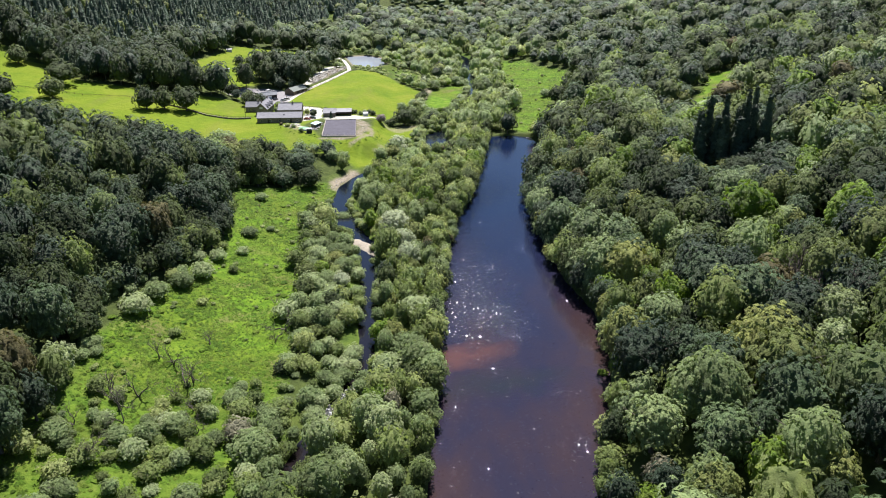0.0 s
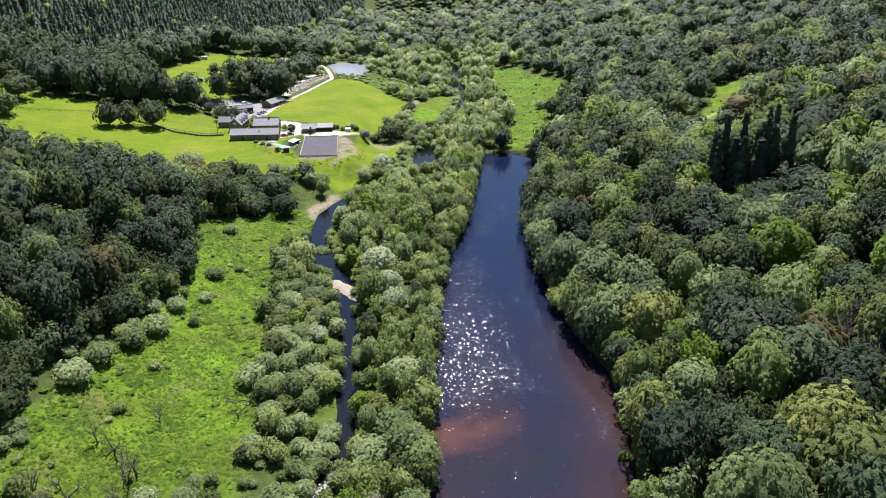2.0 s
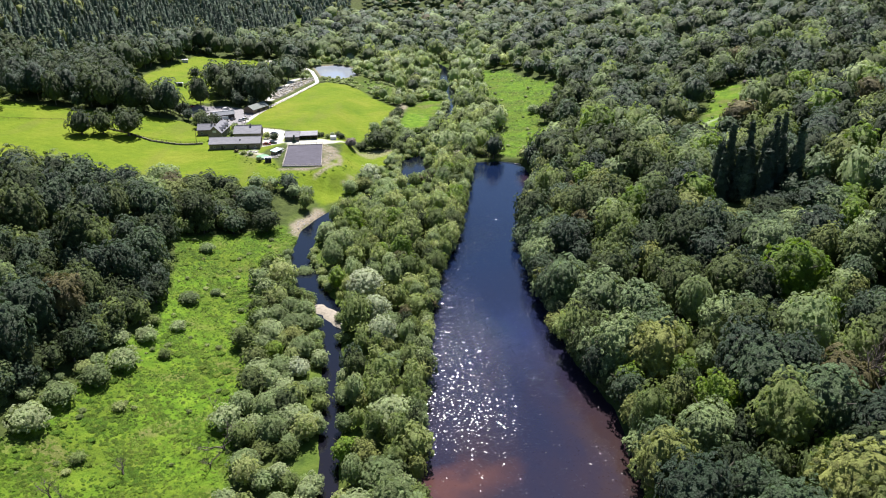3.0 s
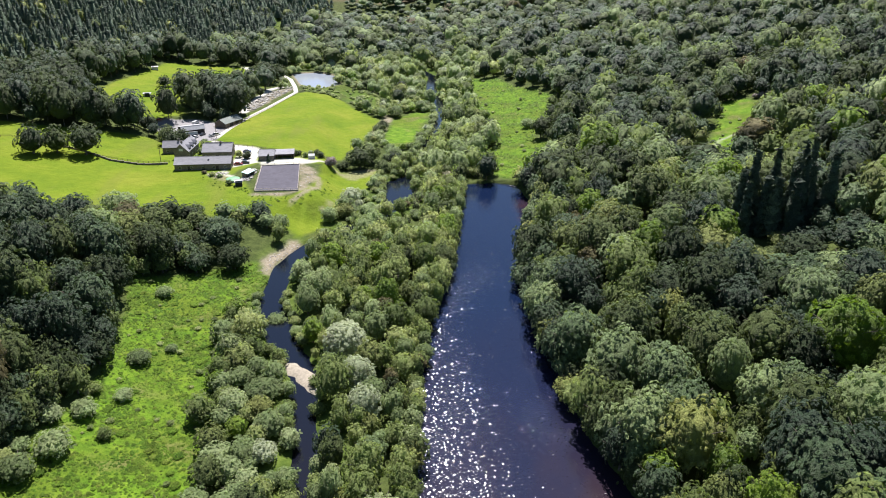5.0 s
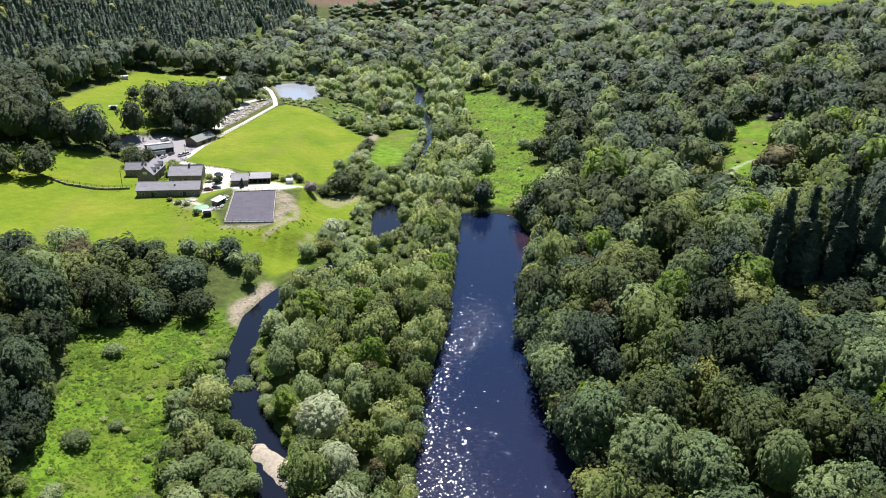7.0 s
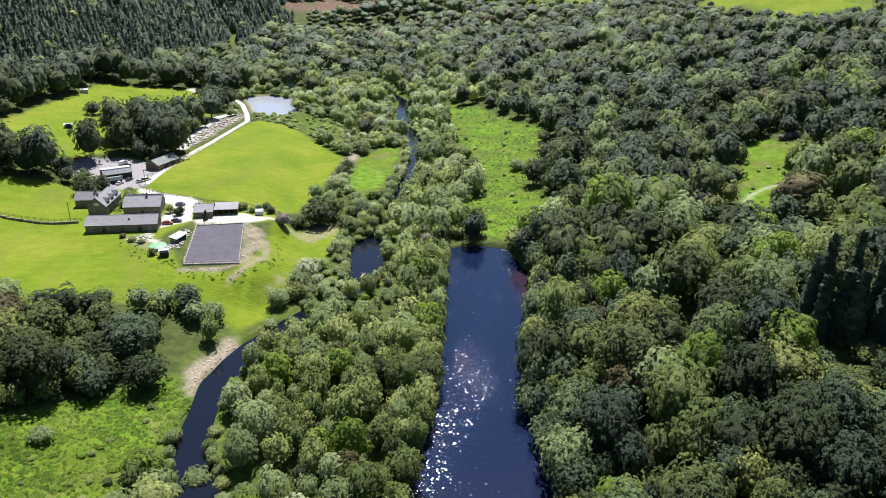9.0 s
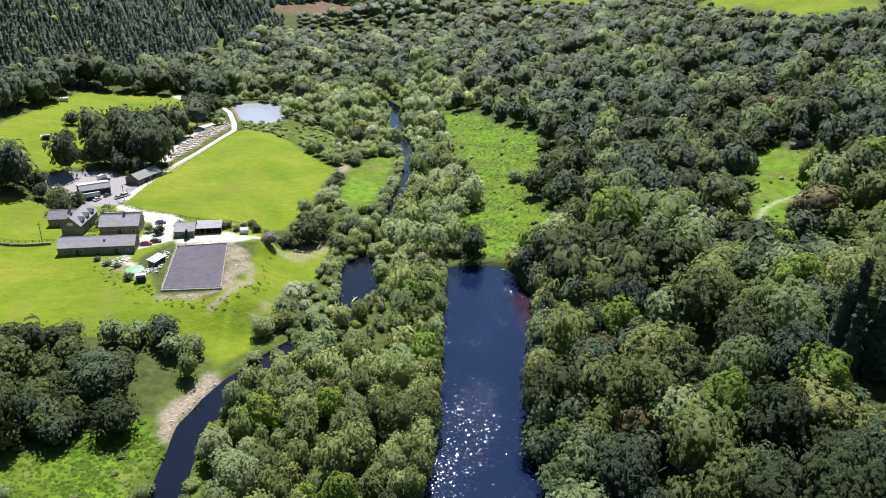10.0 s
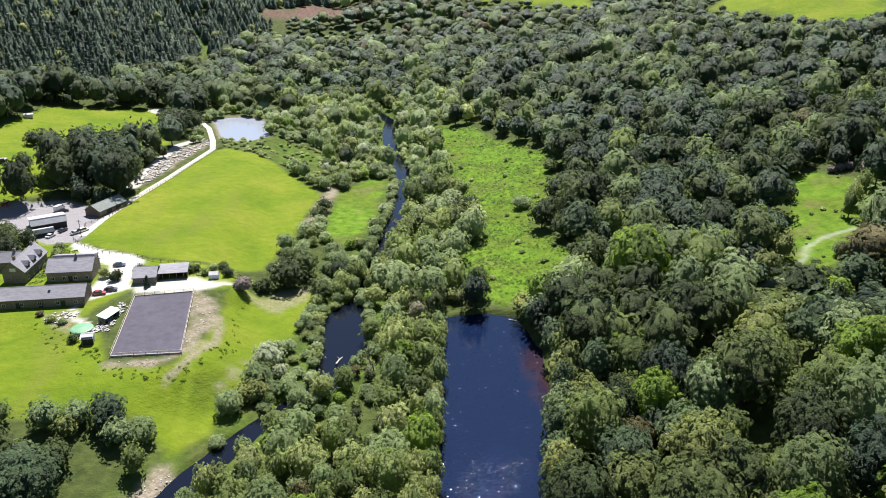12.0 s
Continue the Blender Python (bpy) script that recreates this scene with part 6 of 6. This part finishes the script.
# vehicles
def car(label, paint, x, y, turn, long=4.4, tall=1.45, van=False):
    thing = tagged(new("van" if van else "parked_car"), label, "van" if van else "car")
    thing.matrix_basis = pose(x, y, ground_z(x, y) + 0.02, 0, 0, turn)
    h, w = long / 2, 0.9
    if van:
        side = [(-h, 0.35), (h, 0.35), (h, 0.95), (h - 0.8, 1.15), (h - 1.4, tall - 0.1), (h - 1.7, tall), (-h, tall)]
        glass = [(h - 1.32, 1.2), (h - 0.78, 1.2), (h - 1.36, tall - 0.18), (h - 1.7, tall - 0.18)]
    else:
        side = [(-h, 0.35), (h, 0.35), (h, 0.7), (h - 1.0, 0.9), (-h + 0.3, 0.95), (-h, 0.85)]
        glass = [(h - 1.1, 0.88), (h - 1.9, tall - 0.06), (-h + 1.1, tall - 0.06), (-h + 0.35, 0.92)]

    def slab(profile, half, bevel):
        bm = bmesh.new()
        a = [bm.verts.new((px, -half, pz)) for px, pz in profile]
        b = [bm.verts.new((px, half, pz)) for px, pz in profile]
        bm.faces.new(a)
        bm.faces.new(b[::-1])
        for i in range(len(profile)):
            bm.faces.new((a[i], b[i], b[(i + 1) % len(profile)], a[(i + 1) % len(profile)]))
        bmesh.ops.bevel(bm, geom=bm.edges[:], offset=bevel, segments=2, affect="EDGES")
        return bm

    part("body", slab(side, w, 0.07), PAINTS[paint], thing)
    part("windows", slab(glass, w - 0.07 if not van else w + 0.012, 0.03), GLASS, thing)
    if not van:
        part("car_roof", box(bmesh.new(), -h + 1.15, h - 1.95, -0.74, 0.74, tall - 0.1, tall, 0.04), PAINTS[paint], thing)
    for sx in (-h + 0.85, h - 0.85):
        for sy in (-1, 1):
            bm = bmesh.new()
            bmesh.ops.create_cone(bm, cap_ends=True, segments=14, radius1=0.33, radius2=0.33, depth=0.22, matrix=Matrix.Translation((sx, sy * (w - 0.1), 0.32)) @ Matrix.Rotation(radians(90), 4, "X"))
            wheel = part("wheel", bm, RUBBER, thing)
            bm = bmesh.new()
            bmesh.ops.create_cone(bm, cap_ends=True, segments=10, radius1=0.2, radius2=0.2, depth=0.24, matrix=Matrix.Translation((sx, sy * (w - 0.1), 0.32)) @ Matrix.Rotation(radians(90), 4, "X"))
            part("hub", bm, PAINTS["silver"], wheel)
    for sy in (-0.6, 0.6):
        part("headlight", box(bmesh.new(), h - 0.03, h + 0.015, sy - 0.16, sy + 0.16, 0.58, 0.7), PAINTS["white"], thing)


car("dark blue car parked on the pale yard", "blue", -95.0, 496.0, 4)
car("dark car parked behind the arena", "dark", -91.5, 474.5, 6)
car("red car parked behind the arena", "red", -94.5, 471.8, 8)
car("silver car parked on the farmyard", "silver", -122.5, 531.0, 52)
car("white pickup parked beside the field gate", "white", -120.5, 533.5, 52, 5.2, 1.75)
car("white van parked at the edge of the yard", "white", -140.0, 561.5, 70, 5.4, 2.3, True)
car("dark car parked beside a white van", "dark", -137.4, 559.0, 20)
car("dark car parked by the yard shed", "dark", -128.6, 534.0, 70)
car("white car parked by the yard shed", "white", -131.2, 528.0, 70)
car("red car parked under the trees", "red", -163.0, 562.5, 160)
car("dark car parked under the trees", "dark", -166.5, 560.0, 150)
car("dark car standing at the end of the lane", "dark", -145.0, 755.0, 10)
car("dark car parked by the cottage garden", "dark", -114.0, 505.0, 30)


def stones(name, poly, count, low, high, label, seed, lift=0.0):
    """Loose broken stone, one mesh of lumps."""
    rng = np.random.default_rng(seed)
    d, q = cube_sphere(1)
    xs, ys = [p[0] for p in poly], [p[1] for p in poly]
    x, y = rng.uniform(min(xs), max(xs), count * 4), rng.uniform(min(ys), max(ys), count * 4)
    keep = to_polygon(poly, x, y) < -0.3
    x, y = x[keep][:count], y[keep][:count]
    z = height(x, y) + lift
    verts = []
    for i in range(len(x)):
        s = rng.uniform(low, high) * rng.uniform(0.6, 1.3, 3) * np.array([1, 1, 0.6])
        c, sn = math.cos(i), math.sin(i)
        v = d * s * rng.uniform(0.75, 1.2, (len(d), 1))
        verts.append(np.stack([v[:, 0] * c - v[:, 1] * sn + x[i], v[:, 0] * sn + v[:, 1] * c + y[i], v[:, 2] + z[i] + 0.2 * s[2]], 1))
    quads = (q[None] + (np.arange(len(x)) * len(d))[:, None, None]).reshape(-1, 4)
    return tagged(new(name, sheet(name, np.concatenate(verts), quads, RUBBLE_STONE, smooth=False)), label, "stones", kind="stuff")


stones("rubble_heap", RUBBLE, 360, 0.3, 1.3, "pale heaps of rubble and timber along the lane", 1)
stones("builders_rubble", [(-90, 443), (-83, 445), (-82, 462), (-86, 466), (-88, 452)], 150, 0.25, 0.8, "pale rubble and scrap beside the arena", 2)
stones("spoil_stones", SPOIL, 70, 0.15, 0.4, "loose stones on the bare arena bank", 3)
stones("garden_rubble", [(-106, 452), (-98, 450), (-96, 458), (-104, 459)], 60, 0.3, 0.8, "loose stones below the barn wall", 4)
stones("river_gravel", [(-43, 293), (-39, 293.5), (-29, 281), (-31, 277), (-38, 284)], 260, 0.25, 0.7, "pale gravel bar in the river bend", 5)
stones("bank_stones", [(-64, 360), (-62, 375), (-54, 388), (-51, 385), (-57, 370), (-59, 359)], 90, 0.12, 0.4, "loose stones on the sandy river bank", 6)


# ---- small growth ----
def bar_of_gravel():
    """The gravel bar that the river leaves bare in its bend."""
    xs, ys = np.linspace(-44, -24, 26), np.linspace(268, 296, 34)
    X, Y = np.meshgrid(xs, ys)
    x, y = X.ravel(), Y.ravel()
    d = to_line([(-40.5, 291.5), (-36, 286.5), (-31, 279.5)], x, y, 2.4)
    z = -0.8 + 1.1 * ss(2.4, -1.4, d + 0.8 * wave(x, y, 1.6) + 0.6 * wave(x, y, 4.0, 2.0)) + 0.08 * wave(x, y, 1.1, 2.0)
    n = len(xs)
    i = (np.arange(len(ys) - 1)[:, None] * n + np.arange(n - 1)[None]).ravel()
    q = np.stack([i, i + 1, i + 1 + n, i + n], 1)
    q = q[(d[q] < 3.2).any(1)]
    tagged(new("gravel_bar", sheet("gravel_bar", np.stack([x, y, z], 1), q, SAND)), "pale gravel bar in the river bend", "gravel", kind="structure")


bar_of_gravel()


def tussocks(name, poly, count, seed, size, kind, label, keep_off=0.0):
    """Clumps of rush and tall herbs on a wet meadow, one mesh."""
    rng = np.random.default_rng(seed)
    xs, ys = [p[0] for p in poly], [p[1] for p in poly]
    x, y = rng.uniform(min(xs), max(xs), count * 4), rng.uniform(min(ys), max(ys), count * 4)
    keep = (to_polygon(poly, x, y) < keep_off) & (rng.random(len(x)) < 0.35 + 0.65 * (wave(x, y, 9.0, 4.0) > 0.1)) & (to_line(RIVER, x, y) > 1) & (to_polygon(LAKE, x, y) > 1)
    x, y = x[keep][:count], y[keep][:count]
    z = height(x, y)
    models = []
    for k in range(4):
        d = rng.normal(size=(22, 3))
        d[:, 2] = np.abs(d[:, 2]) * 0.8
        d /= np.linalg.norm(d, axis=1)[:, None]
        models.append(sprays(rng, d * rng.uniform(0.5, 1.0, (22, 1)) * np.array([1, 1, 0.8]), d + rng.normal(0, 0.4, d.shape), 0.6, d + np.array([0, 0, 0.9])))
    verts, quads, tint, norms, n = [], [], [], [], 0
    for i in range(len(x)):
        v, q, m = models[i % 4]
        s = rng.uniform(*size)
        a = rng.uniform(0, 6.28)
        c, sn = math.cos(a) * s, math.sin(a) * s
        verts.append(np.stack([v[:, 0] * c - v[:, 1] * sn + x[i], v[:, 0] * sn + v[:, 1] * c + y[i], v[:, 2] * s * rng.uniform(0.3, 0.8) + z[i]], 1))
        norms.append(m)
        quads.append(q + n)
        tint.append(np.full(len(v), rng.random()))
        n += len(v)
    me = sheet(name, np.concatenate(verts), np.concatenate(quads), LEAF_JOINED[kind][0], attrs={"tint": np.concatenate(tint)}, normals=np.concatenate(norms))
    tagged(new(name, me), label, "grass", kind="stuff")


def low_bushes(name, poly, count, seed, size, kind, label, reach=0.0):
    """Small bushes and tall herbs in drifts, one mesh."""
    rng = np.random.default_rng(seed)
    xs, ys = [p[0] for p in poly], [p[1] for p in poly]
    x, y = rng.uniform(min(xs) - reach, max(xs) + reach, count * 9), rng.uniform(min(ys), max(ys), count * 9)
    edge = to_polygon(poly, x, y)
    keep = (edge < reach) & (rng.random(len(x)) < 0.12 + 0.5 * (wave(x, y, 7.0, seed) > 0.25) + 0.5 * np.exp(-np.abs(edge) / 5)) & (to_line(RIVER, x, y) > 1) & (to_polygon(LAKE, x, y) > 1)
    x, y = x[keep][:count], y[keep][:count]
    z = height(x, y)
    trees = []
    for i in range(len(x)):
        r = rng.uniform(*size)
        GROUND_AT[x[i], y[i]] = z[i] - 0.1
        trees.append((x[i], y[i], r, r * rng.uniform(0.7, 1.2) * (0.5 if kind == "meadow" else 1.0), kind, float(rng.random()), float(rng.uniform(0, 6.28)), ""))
    tagged(joined_canopy(name, trees, kind, 2, label), category="bushes")


def grass_tufts(name, poly, count, seed, tall, label):
    """Upright tufts of long grass, one mesh."""
    rng = np.random.default_rng(seed)
    xs, ys = [p[0] for p in poly], [p[1] for p in poly]
    x, y = rng.uniform(min(xs), max(xs), count * 3), rng.uniform(min(ys), max(ys), count * 3)
    keep = (to_polygon(poly, x, y) < 1.0) & (rng.random(len(x)) < 0.35 + 0.65 * ss(-0.3, 0.5, wave(x, y, 5.0, seed))) & (to_line(RIVER, x, y) > 0.5)
    x, y = x[keep][:count], y[keep][:count]
    z = height(x, y)
    size = rng.uniform(*tall, len(x)) * (1.0 + 0.45 * wave(x, y, 12.0, seed))
    up = np.tile([0.0, 0.0, 1.0], (len(x), 1))
    verts, faces, soft_up = clumps(rng, np.stack([x, y, z], 1), up + rng.normal(0, 0.2, (len(x), 3)), size, 5, up, 0.6, 0.12, 2.4)
    tint = np.repeat(np.clip(0.5 + 0.3 * wave(x, y, 6.0, seed + 3.0) + rng.normal(0, 0.15, len(x)), 0, 1), 6)
    me = sheet(name, verts, faces, LEAF_JOINED["meadow"][0], attrs={"tint": tint}, normals=soft_up)
    tagged(new(name, me), label, "grass", kind="stuff")


grass_tufts("meadow_grass", MEADOW_WEST, 12000, 41, (0.3, 0.7), "long bright green grass of the wet meadow")
grass_tufts("scrub_grass", SCRUB_FLOOR, 5000, 42, (0.35, 0.9), "long grass between the scrub bushes")
grass_tufts("east_meadow_grass", MEADOW_EAST, 5000, 43, (0.4, 0.9), "long bright green grass of the east meadow")
low_bushes("meadow_bushes", MEADOW_WEST, 80, 21, (0.6, 1.7), "alder", "pale low bushes and rushes in the wet meadow", 3.0)
low_bushes("meadow_herbs", MEADOW_WEST, 190, 22, (0.6, 1.9), "meadow", "bright green tall herbs in the wet meadow", 3.0)
low_bushes("east_meadow_bushes", MEADOW_EAST, 60, 24, (0.6, 2.2), "alder", "pale low bushes in the east meadow", 2.0)
low_bushes("east_meadow_herbs", MEADOW_EAST, 80, 25, (0.5, 1.5), "meadow", "bright tall herbs in the east meadow", 2.0)
low_bushes("glade_bushes", GLADE_EAST, 40, 30, (0.4, 1.6), "alder", "low bushes scattered over the glade", 3.0)
low_bushes("pond_scrub", POND_SCRUB, 150, 31, (0.9, 2.4), "alder", "olive-green low scrub beside the pond", 2.0)
tussocks("garden_plants", [(-122, 482), (-117, 482), (-115, 512), (-122, 518), (-124, 500)], 80, 27, (0.5, 1.4), "fresh", "garden plants between the stone houses")
tussocks("bank_weeds", [(-106, 455), (-84, 436), (-78, 424), (-58, 424), (-48, 440), (-50, 470), (-46, 470), (-44, 438), (-56, 418), (-82, 418), (-108, 448)], 220, 28, (0.3, 0.8), "meadow", "rough weeds on the banks round the arena")
tussocks("hedge_bottom", [(-68, 486), (-44, 482), (-43, 490), (-67, 493)], 120, 29, (0.5, 1.3), "alder", "garden hedge along the farm field")


BARE = {}


def bare_tree(x, y, tall, seed, label):
    """A leafless tree: forked grey stems."""
    if seed not in BARE:
        thing = new("bare_tree")
        part_of(thing, "bare_crown", *twigs(seed, 6.0, 5, 0.2), BARK, smooth=True)
        BARE[seed] = thing
    else:
        thing = copy_thing(BARE[seed], Matrix.Identity(4))
    thing.matrix_basis = pose(x, y, ground_z(x, y) - 0.1, 0, 0, (x * 37 + y * 11) % 360) @ Matrix.Scale(tall / 6.0, 4)
    tagged(thing, label, "tree", "bare trees of the wet meadow")


for k, (x, y, tall) in enumerate(((-76, 180, 9.5), (-89, 165, 9), (-86.5, 172, 8.5), (-76, 203, 5.5), (-88.6, 143.5, 9), (-54, 213, 8.5), (-74.5, 181.5, 8), (-83, 190, 8), (-97, 156, 7), (-70, 168, 6), (-62, 232, 4), (-66, 158, 6), (-86, 160, 8), (-76, 172, 6), (-94, 172, 7), (-56, 206, 5.5), (-88, 192, 7.5))):
    bare_tree(x, y, tall, 60 + k % 5, "leafless grey-brown tree in the wet meadow")
for k, (x, y, tall) in enumerate(((-7, 360, 10), (-12, 340, 10.5), (2, 395, 10), (-3, 428, 9.5), (8, 440, 10), (30, 472, 9), (36, 474, 8.5), (24, 478, 9), (112, 190, 22), (104, 215, 21))):
    bare_tree(x, y, tall, 60 + k % 5, "thin tree with few leaves and bare grey limbs")


def fallen_log(x, y, z, long, turn, label):
    thing = tagged(new("fallen_log"), label, "log")
    thing.matrix_basis = pose(x, y, z, 0, 4, turn)
    part_of(thing, "stem", *tube([(0, 0, 0), (long * 0.5, 0.1, 0.05), (long, -0.1, 0)], [0.28, 0.24, 0.14], 7), PALE_TIMBER)
    part_of(thing, "branch", *tube([(long * 0.6, 0, 0), (long * 0.75, 0.8, 0.3), (long * 0.8, 1.5, 0.5)], [0.1, 0.08, 0.03], 5), PALE_TIMBER)


fallen_log(44.0, 461.0, 0.2, 5.5, -25, "pale fallen log at the lake head")
fallen_log(-32.0, 279.5, 0.3, 6.0, -50, "bleached driftwood trunk on the gravel bar")
fallen_log(-27.5, 180.0, 0.1, 5.0, 60, "fallen branch caught in the river")
fallen_log(-14.0, 436.0, 0.1, 5.0, 70, "fallen branch across the pool")


band("rapids", [(-37, 160, 3.0), (-33, 168, 4.5), (-30, 175, 4.5), (-26.5, 184, 3.0)], -0.19, FOAM, "white water breaking over stones in the river", "water", fine=1.0)
stones("river_boulders", [(-38, 160), (-35, 159), (-24, 184), (-27, 186), (-32, 176)], 60, 0.2, 0.5, "dark boulders among the white water", 31, 2.2)
